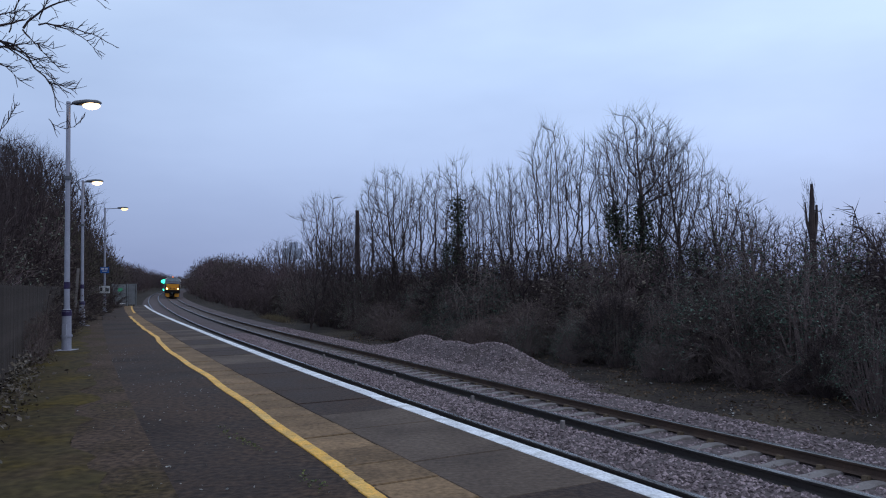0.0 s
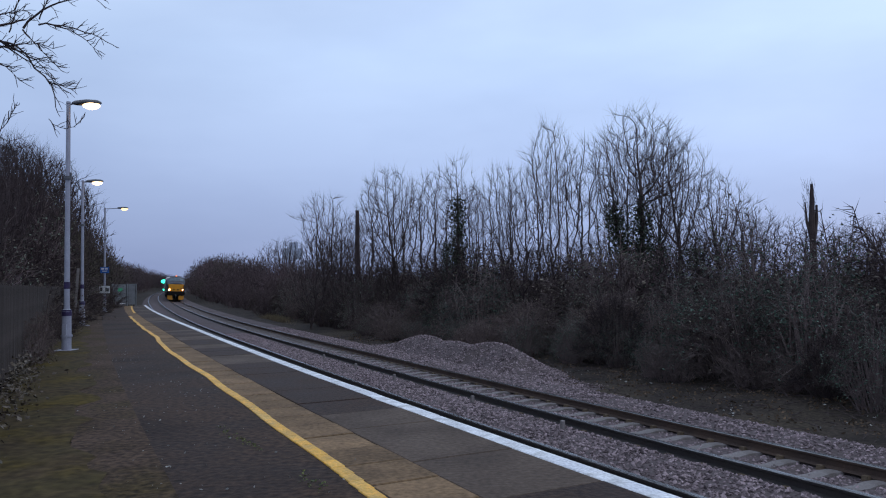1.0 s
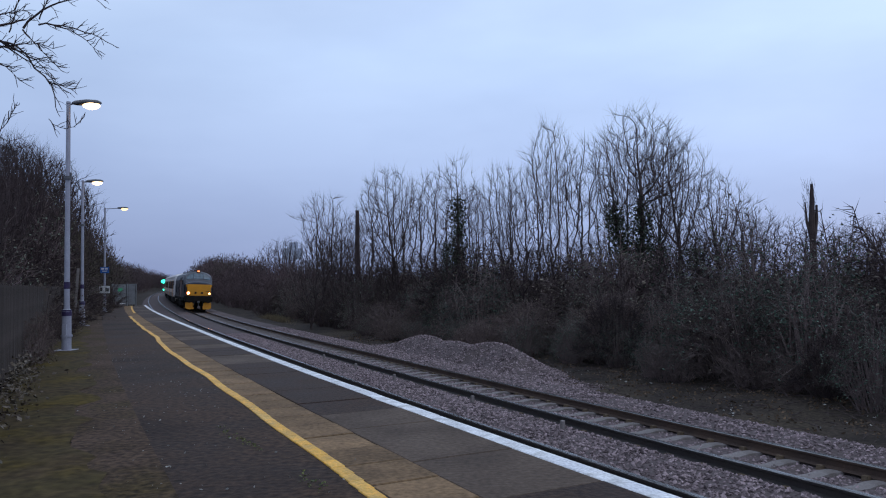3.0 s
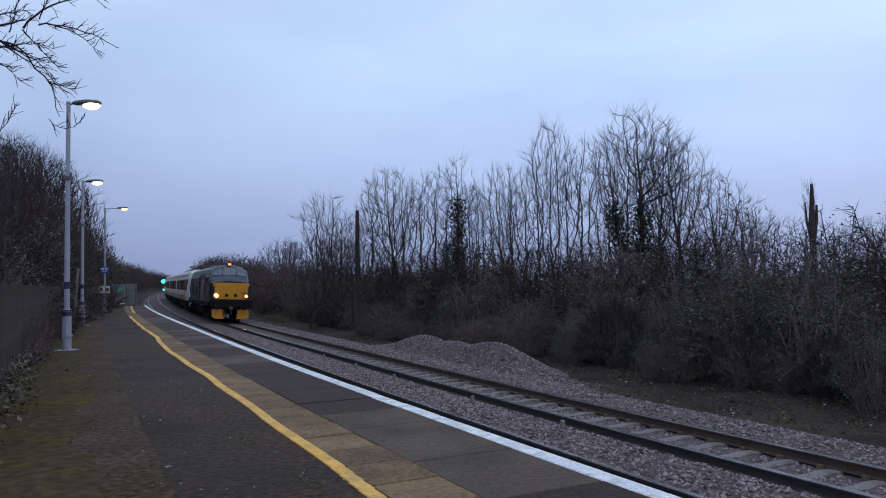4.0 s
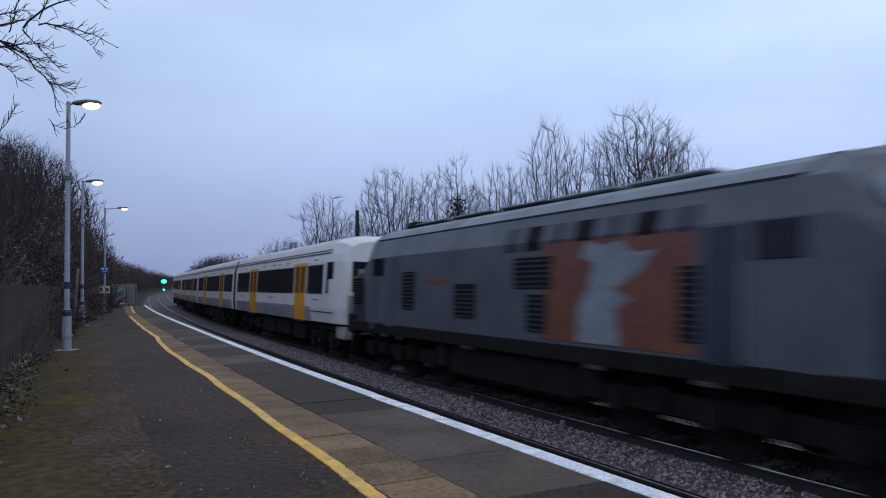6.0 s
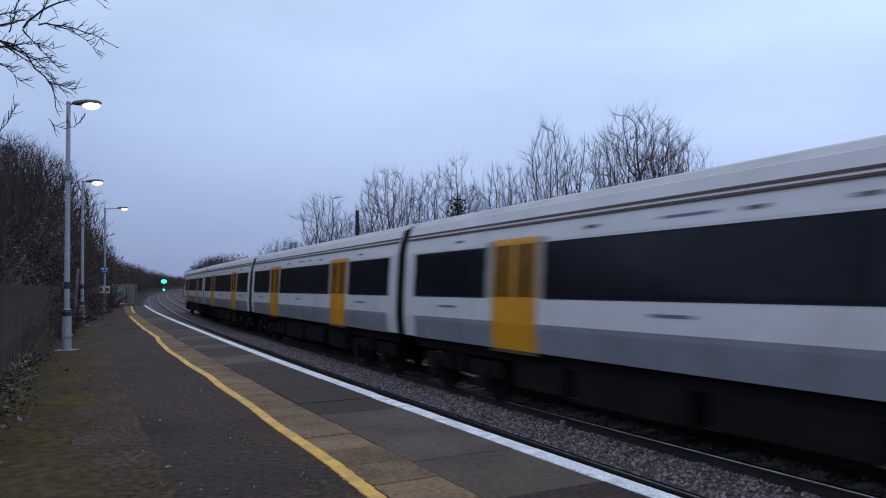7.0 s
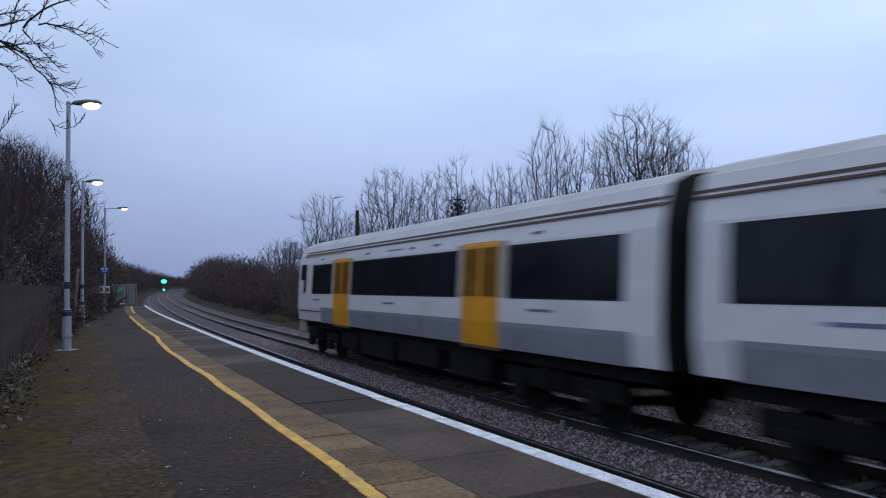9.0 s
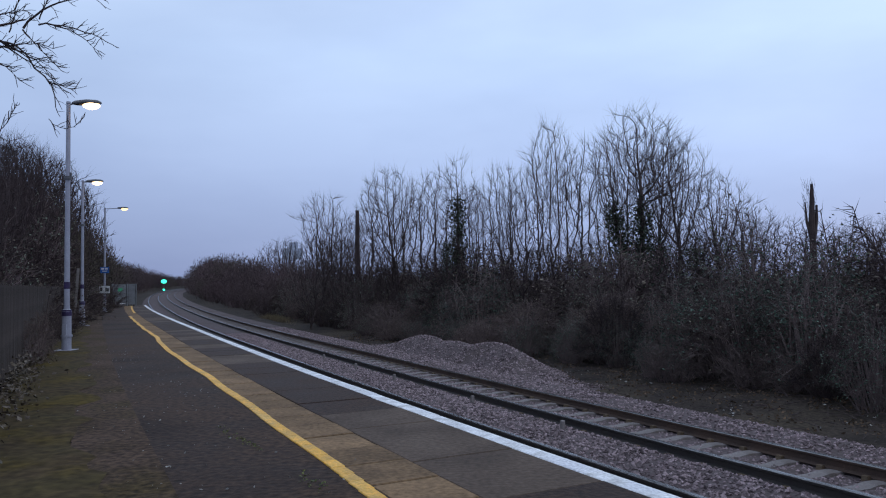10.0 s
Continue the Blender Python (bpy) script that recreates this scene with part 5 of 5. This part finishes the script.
for s, d, high, kind in ((17, -6.2, 5.2, 5), (20, -6.4, 6.0, 1), (23, -6.5, 6.8, 5), (26, -6.3, 7.6, 0), (28.5, -6.6, 8.4, 1), (31, -6.4, 8.8, 1), (33.5, -6.6, 9.0, 0), (36, -6.3, 9.4, 1), (39, -6.5, 9.8, 0), (42, -6.4, 10.0, 1), (46, -6.6, 10.4, 0), (50, -6.4, 10.8, 1), (55, -6.3, 11.4, 0), (60, -6.6, 11.8, 1), (66, -6.5, 12.2, 0), (73, -6.4, 12.4, 1), (80, -6.6, 12.4, 0), (88, -6.4, 12.2, 1), (97, -6.8, 11.6, 0), (108, -6.5, 11.0, 1), (24, -8.0, 7.4, 1), (29, -8.3, 8.4, 0), (34, -8.2, 9.4, 1), (40, -8.4, 10.4, 0), (47, -8.5, 11.4, 1)):
    x, y, _ = at(s, d)
    plant("bare_tree", TREES[kind] if s < 40 else FAR_TREES[kind], x, y, ground_z(x, y), high / 8.0, R.uniform(0, 360), "leafless tree on the wooded bank behind the fence", "tree", "trees behind the fence")
s = 3.0
while s < 57:
    for k in range(3):
        d = FENCE_D(s) - 0.7 - k * 1.3 + R.uniform(-0.3, 0.3)
        x, y, _ = at(s + R.uniform(-0.5, 0.5), d)
        hgt = (0.75, 1.25, 1.8)[k] * R.uniform(0.85, 1.15) * float(np.interp(s, (3, 10, 18, 32, 57), (0.5, 0.75, 1.15, 1.7, 2.1)))
        plant("scrub_bush", R.choice(MASSES) if k == 2 else FAR_BUSHES[1] if R.random() < 0.6 else R.choice(FAR_BUSHES), x, y, ground_z(x, y), hgt, R.uniform(0, 360), "dark leafless thicket behind the fence", "bush", "thicket behind the fence", min(hgt, 1.5))
    s += 1.7
DISTANT = []
s = 26.0
while s < 520:
    for k in range(3):
        d = float(np.interp(s, (26, 57, 75, 520), (-6.4, -5.6, -5.0, -5.0))) - k * 2.0 + R.uniform(-0.4, 0.4)
        x, y, _ = at(s + R.uniform(-1, 1), d)
        high = (0.45, 0.68, 0.84)[k] * float(np.interp(s, (26, 30, 42, 60, 75, 90, 110, 140, 180, 230, 300, 400, 520), (5.0, 7.0, 9.6, 11.5, 12.0, 11.8, 11.0, 10.2, 10.2, 10.0, 9.2, 6.4, 5.5))) * R.uniform(0.85, 1.1)
        wide = min(high / 2.4, 2.6)
        DISTANT.append((R.choice(MASSES), pose(x, y, ground_z(x, y), 0, 0, R.uniform(0, 360)) @ Matrix.Diagonal((wide, wide, high / 2.0, 1))))
    s += 3.0 if s < 90 else 4.5 if s < 150 else 10.0
for i in range(26):
    x, y, _ = at(640, -60 + 5.5 * i)
    DISTANT.append((R.choice(MASSES), pose(x, y, ground_z(x, y), 0, 0, R.uniform(0, 360)) @ Matrix.Diagonal((3.4, 3.4, R.uniform(3.6, 4.6), 1))))
for s in (11.0, 12.5, 13.2, 15.5, 17, 18.5, 20.5, 23, 26.5, 29.5, 33, 37, 42, 47):
    x, y, _ = at(s, FENCE_D(s) + 0.2)
    plant("fence_bramble", R.choice(FAR_BUSHES[:2]), x, y, 0.0, R.uniform(0.3, 0.62), R.uniform(0, 360), "dead bramble stems leaning over the fence", "bramble", "brambles along the fence", R.uniform(0.22, 0.34))
woods("distant_thicket", "dark wooded bank behind and past the platform end", DISTANT)


def dead_trunk():
    """A lopped dead trunk with two stubs."""
    ob = new("dead_tree_trunk")
    tagged(ob, "lopped dead tree trunk standing above the scrub", "tree trunk")
    dist, deg = 27.0, 26.75
    x, y = dist * math.sin(radians(deg)), dist * math.cos(radians(deg))
    ob.matrix_basis = pose(x, y, ground_z(x, y))
    w = Wood()
    w.stem([Vector(p) for p in ((0.1, 0, -0.1), (0.05, 0, 2.0), (0.0, 0, 3.4), (-0.03, 0, 4.6), (0.02, 0, 5.3), (0.03, 0, 5.95))], [0.2, 0.17, 0.15, 0.14, 0.11, 0.06], 9)
    w.stem([Vector(p) for p in ((-0.03, 0, 3.9), (-0.25, 0, 4.6), (-0.30, 0, 5.3))], [0.08, 0.06, 0.03], 7)
    w.stem([Vector(p) for p in ((0.05, 0, 4.0), (0.2, 0, 4.7), (0.22, 0, 5.2))], [0.1, 0.08, 0.05], 7)
    put("trunk", mesh_from("trunk", w.v, w.f, M_BARK), ob, Matrix.Diagonal((0.72, 0.72, 0.935, 1)))
    t = Wood()
    rng = random.Random(5)
    for _ in range(60):
        a = Vector((rng.uniform(-0.35, 0.2), rng.uniform(-0.1, 0.1), rng.uniform(4.6, 5.9)))
        t.stem(wander(rng, a, Vector((rng.gauss(-0.1, 0.25), rng.gauss(0, 0.3), 1)), rng.uniform(0.15, 0.55), 3, 0.1, 0.1), [0.008, 0.006, 0.005, 0.003], 3)
    put("twig_growth", mesh_from("twig_growth", t.v, t.f, M_TWIG), ob, Matrix.Diagonal((0.72, 0.72, 0.935, 1)))


dead_trunk()


def stump_pole():
    ob = new("tree_stub")
    tagged(ob, "straight lopped trunk among the bare trees", "tree trunk")
    dist, deg = 50.0, -6.65
    x, y = dist * math.sin(radians(deg)), dist * math.cos(radians(deg))
    ob.matrix_basis = pose(x, y, ground_z(x, y))
    w = Wood()
    w.stem([Vector(p) for p in ((0, 0, -0.1), (0.03, 0, 3), (0, 0, 5), (0.02, 0, 7.55))], [0.24, 0.2, 0.165, 0.13], 9)
    put("trunk", mesh_from("trunk", w.v, w.f, M_BARK), ob)


stump_pole()


def overhanging_tree():
    """A tree behind the fence whose thin boughs reach over the platform."""
    ob = new("overhanging_tree")
    tagged(ob, "bare tree reaching thin drooping branches over the platform", "tree")
    ob.matrix_basis = pose(-8.2, 9.2, -0.25)
    rng = random.Random(33)
    w, t = Wood(), Wood()
    w.stem(wander(rng, Vector((0, 0, -0.1)), Vector((0.02, 0, 1)), 7.0, 7, 0.03, 0.05), [0.2 - 0.018 * i for i in range(8)], 9)
    # boughs: start to the side and up, first and last slope in degrees, length, thickness
    for x0, z0, a0, a1, L, r in ((2.18, 4.92, 4, 15, 0.8, 0.022), (2.93, 4.97, 44, -14, 1.13, 0.012), (3.1, 5.03, 6, -46, 0.98, 0.009), (3.32, 5.0, -18, -46, 0.64, 0.007), (2.93, 4.95, -44, -46, 0.75, 0.009), (2.33, 4.87, -10, -84, 1.45, 0.013),
                                 (2.61, 4.83, -14, -64, 0.86, 0.011), (3.2, 4.35, -45, -2, 0.42, 0.006), (2.54, 4.56, -24, -56, 0.5, 0.007), (3.14, 5.08, 62, 42, 0.55, 0.007), (2.72, 4.94, 68, 78, 0.6, 0.007), (2.58, 3.68, 50, 62, 0.4, 0.005),
                                 (3.22, 3.83, -52, 48, 0.46, 0.004), (2.4, 5.07, 22, -8, 0.6, 0.009), (2.55, 4.86, -30, -40, 0.85, 0.009), (2.5, 4.8, -5, -30, 0.75, 0.008), (2.56, 4.75, 25, -20, 0.7, 0.008)):
        n = 10
        p, pts = Vector((x0, rng.gauss(0, 0.06), z0)), []
        for i in range(n + 1):
            pts.append(p.copy())
            a = radians(a0 + (a1 - a0) * i / n + rng.gauss(0, 7))
            p = p + Vector((math.cos(a), rng.gauss(0, 0.15), math.sin(a))) * (L / n)
        w.stem(pts, [1.35 * r * (1 - 0.68 * i / n) for i in range(n + 1)], 5)
        for i in range(1, n + 1):
            for _ in range(rng.choice((1, 1, 2, 2))):
                flow = (pts[i] - pts[i - 1]).normalized()
                sd = flow + Vector((0, rng.gauss(0, 0.5), rng.choice((-1, 1, 1)) * rng.uniform(0.4, 1.1)))
                q = wander(rng, pts[i], sd, rng.uniform(0.05, 0.24), 3, 0.2, 0.04)
                t.stem(q, [0.0055, 0.005, 0.0042, 0.003], 3)
                if rng.random() < 0.5:
                    t.stem(wander(rng, q[1], sd + Vector((0.6, 0, rng.gauss(0, 0.6))), rng.uniform(0.04, 0.12), 2, 0.2, 0.05), [0.0035, 0.003, 0.002], 3)
    w.stem([Vector(q) for q in ((0, 0, 4.2), (1.0, 0.02, 4.75), (1.7, 0, 4.9), (2.2, 0, 4.93), (2.5, 0, 4.94))], [0.07, 0.05, 0.035, 0.027, 0.022], 6)
    w.stem([Vector(q) for q in ((0.3, 0, 4.4), (1.2, 0.02, 4.78), (1.9, 0, 4.86), (2.35, 0, 4.87))], [0.05, 0.04, 0.025, 0.014], 6)
    w.stem([Vector(q) for q in ((0.0, 0, 3.0), (1.2, 0.02, 3.3), (2.0, 0, 3.5), (2.58, 0, 3.68))], [0.04, 0.03, 0.015, 0.006], 5)
    w.stem([Vector(q) for q in ((0.5, 0, 4.5), (1.6, 0.02, 4.72), (2.3, 0, 4.66), (2.55, 0, 4.57))], [0.04, 0.03, 0.015, 0.008], 5)
    put("trunk", mesh_from("trunk", w.v, w.f, M_BARK), ob)
    put("crown", mesh_from("crown", t.v, t.f, M_TWIG), ob)


overhanging_tree()


def steel_tank():
    """A pale raised tank or tower top far off, behind the trees."""
    ob = new("water_tower")
    tagged(ob, "distant pale steel tower top with railings", "tower")
    dist, deg = 320.0, -11.55
    x, y = dist * math.sin(radians(deg)), dist * math.cos(radians(deg))
    ob.matrix_basis = pose(x, y, 0, 0, 0, 12)
    part("tank", boxes((-4, 4, -4, 4, 12.6, 17.2), bevel=0.2), M_TANK, ob)
    for a in (-3.6, 3.6):
        for b in (-3.6, 3.6):
            part("leg", boxes((a - 0.3, a + 0.3, b - 0.3, b + 0.3, -1, 12.6)), M_TANK, ob)
    bm = bmesh.new()
    for k in range(5):
        rod(bm, (-4 + 2 * k, -4, 17.2), (-4 + 2 * k, -4, 19.2), 0.09)
    rod(bm, (-4, -4, 19.2), (4, -4, 19.2), 0.09)
    rod(bm, (-4, -4, 18.3), (4, -4, 18.3), 0.09)
    part("railing", bm, M_TANK, ob)
    part("housing", boxes((-1.5, 2.2, -1, 1, 17.2, 19.8), bevel=0.1), M_TANK, ob)


steel_tank()


# ---- small stones, track fittings and paving pieces ----
def stones(name, label, count, area, size, seed, z_of):
    rng = np.random.RandomState(seed)
    base = np.array([(1, 0, 0), (-1, 0, 0), (0, 1, 0), (0, -1, 0), (0, 0, 0.8), (0, 0, -0.8)], float)
    tri = [(0, 2, 4), (2, 1, 4), (1, 3, 4), (3, 0, 4), (2, 0, 5), (1, 2, 5), (3, 1, 5), (0, 3, 5)]
    (s0, s1), (d0, d1) = area
    verts = np.zeros((count * 6, 3))
    faces = []
    u = rng.random_sample((count, 2))
    for i in range(count):
        s = s0 + (s1 - s0) * u[i, 0] ** 1.35
        d = d0 + (d1 - d0) * u[i, 1]
        x, y, _ = at(s, d)
        k = size * rng.uniform(0.6, 1.5)
        q = base * (k * rng.uniform(0.7, 1.2, (6, 1))) * rng.uniform(0.7, 1.2, 3)
        a, b = rng.uniform(0, 6.28), rng.uniform(-0.6, 0.6)
        rz = np.array([[math.cos(a), -math.sin(a), 0], [math.sin(a), math.cos(a), 0], [0, 0, 1]])
        rx = np.array([[1, 0, 0], [0, math.cos(b), -math.sin(b)], [0, math.sin(b), math.cos(b)]])
        q = q @ rx.T @ rz.T
        q[:, 0] += x
        q[:, 1] += y
        q[:, 2] += z_of(s, d) + k * 0.25
        verts[i * 6:i * 6 + 6] = q
        faces += [(i * 6 + p, i * 6 + r, i * 6 + t) for p, r, t in tri]
    ob = new(name, mesh_from(name, verts, faces, M_STONE))
    tagged(ob, label, "ballast", kind="stuff")


def bed_z(s, d):
    return float(np.interp(d, (0.2, 0.9, 1.7, 2.6, 3.2, 3.9, 4.2, 4.9, 5.55, 5.85, 6.4, 7.1, 7.6), (-1.14, -1.10, -1.12, -1.05, -1.02, -1.045, -1.11, -1.165, -1.19, -1.13, -1.09, -1.11, -1.27))) + rise(s)


def heap_z(s, d):
    a = 0.69 * math.exp(-((s - 15.2) / 2.2) ** 2 - ((d - 8.3) / 0.75) ** 2)
    b = 0.60 * math.exp(-((s - 20.5) / 2.5) ** 2 - ((d - 8.2) / 0.7) ** 2)
    c = 0.25 * math.exp(-((s - 18) / 5.5) ** 2 - ((d - 7.7) / 0.7) ** 2)
    m = 0.5 * math.exp(-((s - 17.8) / 1.7) ** 2 - ((d - 8.25) / 0.72) ** 2)
    return -1.28 + (a ** 3 + b ** 3 + m ** 3) ** (1 / 3) + c


stones("ballast_stones", "loose angular grey ballast stones between the tracks", 15000, ((-5, 34), (2.6, 4.0)), 0.028, 1, bed_z)
stones("ballast_stones", "loose angular grey ballast stones beyond the far rail", 15000, ((-4, 40), (5.75, 7.65)), 0.028, 2, bed_z)
stones("ballast_stones", "loose grey ballast stones between the sleepers", 7000, ((-4, 26), (4.2, 5.55)), 0.03, 3, lambda s, d: bed_z(s, d) - 0.012)
stones("ballast_stones", "small grey stones over the tipped heap", 9000, ((10, 26), (6.8, 9.4)), 0.03, 4, heap_z)


def litter():
    """Fallen sticks, dead leaves and scraps on the earth beside the scrub and along the platform's back."""
    rng = random.Random(17)
    w = Wood()
    v, f = [], []
    for _ in range(900):
        s_, d_ = rng.uniform(-5, 30), rng.uniform(7.6, 11.0)
        x, y, _z = at(s_, d_)
        a = rng.uniform(0, 6.28)
        L = rng.uniform(0.1, 0.55)
        p = Vector((x, y, ground_z(x, y) + 0.03))
        w.stem(wander(rng, p, Vector((math.cos(a), math.sin(a), rng.uniform(0, 0.3))), L, 2, 0.15, 0), [0.009, 0.007, 0.004], 3)
    tagged(new("fallen_sticks", mesh_from("fallen_sticks", w.v, w.f, M_TWIG)), "fallen dead sticks on bare earth", "sticks", kind="stuff")
    cs = []
    for _ in range(500):
        s_, d_ = rng.uniform(-5, 32), rng.uniform(7.5, 11.0)
        x, y, _z = at(s_, d_)
        cs.append(Vector((x, y, ground_z(x, y) + 0.025)))
    v, f = leaves(rng, cs, 5000, 0.035, 0.18, 0.06)
    tagged(new("dead_leaves", mesh_from("dead_leaves", v, f, M_DEAD)), "brown dead leaves beside the scrub", "leaves", kind="stuff")
    cs = []
    for _ in range(160):
        s_ = rng.uniform(0.5, 40)
        x, y, _z = at(s_, FENCE_D(s_) + abs(rng.gauss(0.1, 0.15)))
        cs.append(Vector((x, y, 0.08)))
    v, f = leaves(rng, cs, 7000, 0.03, 0.14, 0.9)
    tagged(new("weeds", mesh_from("weeds", v, f, M_LEAF)), "low weeds and dead leaves along the fence foot", "weeds", kind="stuff")
    cs = [Vector(at(rng.uniform(-1, 14), rng.uniform(-3.4, -1.95), 0.006)) for _ in range(160)]
    v, f = leaves(rng, cs, 300, 0.012, 0.25, 0.0)
    tagged(new("paper_scraps", mesh_from("paper_scraps", v, f, M_SCRAP)), "pale specks and scraps on the asphalt", "litter", kind="stuff")
    cs = []
    for _ in range(70):
        x, y, _z = at(rng.uniform(-2, 14), rng.uniform(7.7, 10.2))
        cs.append(Vector((x, y, ground_z(x, y) + 0.03)))
    v, f = leaves(rng, cs, 110, 0.03, 0.12, 0.1)
    tagged(new("blown_litter", mesh_from("blown_litter", v, f, M_SCRAP)), "pale scraps of litter on the bare earth", "litter", kind="stuff")
    w = Wood()
    for _ in range(1500):
        x, y, _z = at(rng.gauss(52.0, 2.2), 8.6 + abs(rng.gauss(0, 0.45)))
        p = Vector((x, y, ground_z(x, y) - 0.02))
        w.spray(p, p + Vector((rng.gauss(0, 0.14), rng.gauss(0, 0.14), rng.uniform(0.15, 0.5))), 0.008, rng)
    tagged(new("dry_grass", mesh_from("dry_grass", w.v, w.f, M_STRAW)), "pale dry grass tufts at the foot of the scrub", "grass", kind="stuff")
    cs = [Vector(at(1.5 + 0.05 * i + rng.gauss(0, 0.05), -2.1 - 0.004 * i + rng.gauss(0, 0.03), 0.012)) for i in range(26)] + [Vector(at(0.3 + rng.gauss(0, 0.12), -2.0 + rng.gauss(0, 0.03), 0.012)) for i in range(12)]
    v, f = leaves(rng, cs, 150, 0.011, 0.022, 0.5)
    tagged(new("crack_weeds", mesh_from("crack_weeds", v, f, M_WEED)), "small green weeds growing in an asphalt crack", "weeds", kind="stuff")


litter()


def sleepers():
    bm = loft([[(x, -0.13, -0.2), (x, 0.13, -0.2), (x, 0.10, -0.005 - dz), (x, 0.0, 0.0 - dz), (x, -0.10, -0.005 - dz)] for x, dz in ((-1.25, 0.02), (-1.1, 0.0), (-0.45, 0.0), (-0.25, 0.03), (0.25, 0.03), (0.45, 0.0), (1.1, 0.0), (1.25, 0.02))])
    me = bpy.data.meshes.new("sleeper")
    bmesh.ops.recalc_face_normals(bm, faces=bm.faces)
    bm.to_mesh(me)
    bm.free()
    me.materials.append(M_SLEEPER)
    for tr, d, z, tilt, s1 in ((FAR, 4.8825, -1.118, 2.66, 90), (NEAR, 1.7175, -1.037, 1.5, 60)):
        s = -14.0
        while s < s1:
            x, y, _ = at(s, d)
            put("sleeper", me, tr, pose(x, y, z + rise(s), 0, 0, turn(s) + random.uniform(-0.6, 0.6)) @ pose(0, 0, 0, 0, tilt, 0))
            s += 0.65
    # rail clips and pads
    v, f = [], []
    for d, z in ((4.13, -1.086), (5.635, -1.156)):
        s = -6.0
        while s < 45:
            for off in (-0.095, 0.095):
                x, y, _ = at(s, d + off)
                th = radians(turn(s))
                b = len(v)
                for dx, dy, dz in ((-.04, -.05, -.03), (.04, -.05, -.03), (.04, .05, -.03), (-.04, .05, -.03), (-.03, -.04, .035), (.03, -.04, .035), (.03, .04, .035), (-.03, .04, .035)):
                    v.append((x + dx * math.cos(th) - dy * math.sin(th), y + dx * math.sin(th) + dy * math.cos(th), z + dz))
                f += [(b, b + 1, b + 5, b + 4), (b + 1, b + 2, b + 6, b + 5), (b + 2, b + 3, b + 7, b + 6), (b + 3, b, b + 4, b + 7), (b + 4, b + 5, b + 6, b + 7)]
            s += 0.65
    c = put("rail_clips", mesh_from("rail_clips", v, f, M_CLIP), FAR, label="rusty rail clips")
    c["kind"] = "stuff"


sleepers()


def marker_posts():
    """Short stubby marker posts in the space between the tracks."""
    for s, d in ((5.2, 3.72), (8.35, 3.72), (12.6, 3.72), (15.6, 3.72), (18.9, 3.72)):
        ob = new("marker_post")
        tagged(ob, "short grey concrete marker stub in the ballast", "marker post", "markers between the tracks")
        x, y, _ = at(s, d)
        ob.matrix_basis = pose(x, y, -1.12, random.uniform(-5, 5), random.uniform(-5, 5), turn(s))
        part("stub", boxes((-0.035, 0.035, -0.035, 0.035, 0, 0.24), bevel=0.012), M_SLEEPER, ob)
        part("foot", boxes((-0.09, 0.09, -0.07, 0.07, -0.02, 0.08), bevel=0.02), M_SLEEPER, ob)


marker_posts()


def paving():
    rng = random.Random(3)
    # white-painted coping along the edge
    me = slab_mesh("coping", 0.17, 0.905, 0.09, M_WHITE, 0.008)
    s = -13.7
    while s < 59.8:
        lay("coping", me, s, -0.085, rng.uniform(-0.003, 0.004), rng.uniform(-0.25, 0.25))
        s += 0.91
    # long worn panels behind it
    shapes = {}
    s = -13.0
    while s < 58:
        L = rng.choice((0.9, 1.2, 1.5, 1.8))
        dark = rng.random() < 0.6 or 2.2 < s < 8.0
        if -2.0 < s < 2.0:
            dark = False
        key = (L, dark)
        if key not in shapes:
            shapes[key] = slab_mesh("panel", 0.945, L - 0.012, 0.05, M_PANELD if dark else M_PANEL, 0.006)
        lay("paving_panel", shapes[key], s + L / 2, -0.648, rng.uniform(-0.004, 0.003))
        s += L
    # tan slabs
    ms = [slab_mesh("tan_slab", 0.53, l, 0.05, M_TAN, 0.007) for l in (0.585, 0.595)]
    s = -13.0
    while s < 58:
        lay("paving_slab", rng.choice(ms), s, -1.392, rng.uniform(-0.004, 0.006), rng.uniform(-0.5, 0.5))
        s += 0.605
    # yellow-painted setts
    ms = [slab_mesh("yellow_sett", 0.112, l, 0.05, M_YELLOW, 0.004) for l in (0.223, 0.2215, 0.224)]
    s = -13.0
    while s < 35.0:
        wander_d = float(np.interp(s, (-13, -0.3, 2, 7, 11, 14, 18, 22, 34), (-1.76, -1.73, -1.68, -1.63, -1.68, -1.69, -1.57, -1.63, -1.62))) + 0.012 * math.sin(s * 1.9)
        lay("yellow_sett", rng.choice(ms), s, wander_d, rng.uniform(0.009, 0.013), rng.uniform(-0.6, 0.6))
        s += 0.225
    s = 40.0
    while s < 57.0:
        lay("yellow_sett", rng.choice(ms), s, -1.23 + (s - 40) * 0.007, rng.uniform(0.009, 0.013), rng.uniform(-0.6, 0.6))
        s += 0.225


paving()


# ---- what moves: the train on the far line ----
def ride(nose_s, back, pivot):
    """The pose of a vehicle whose middle is that far behind the train's nose."""
    mid = nose_s + back
    d = 4.8825
    a, b = Vector(at(mid - pivot, d)), Vector(at(mid + pivot, d))
    way = a - b
    c = (a + b) / 2
    z = -0.962 + rise(mid)
    climb = math.degrees(math.atan2(rise(mid - pivot) - rise(mid + pivot), way.length))
    return pose(c.x, c.y, z, 0, 0, math.degrees(math.atan2(way.y, way.x))) @ pose(0, 0, 0, -2.66, -climb, 0)


def motions():
    for thing, back, pivot in TRAIN:
        walk(thing, [(t, ride(10.3 + 23.9 * (5.5 - t), back, pivot)) for t in [i * 0.25 for i in range(41)]])


motions()
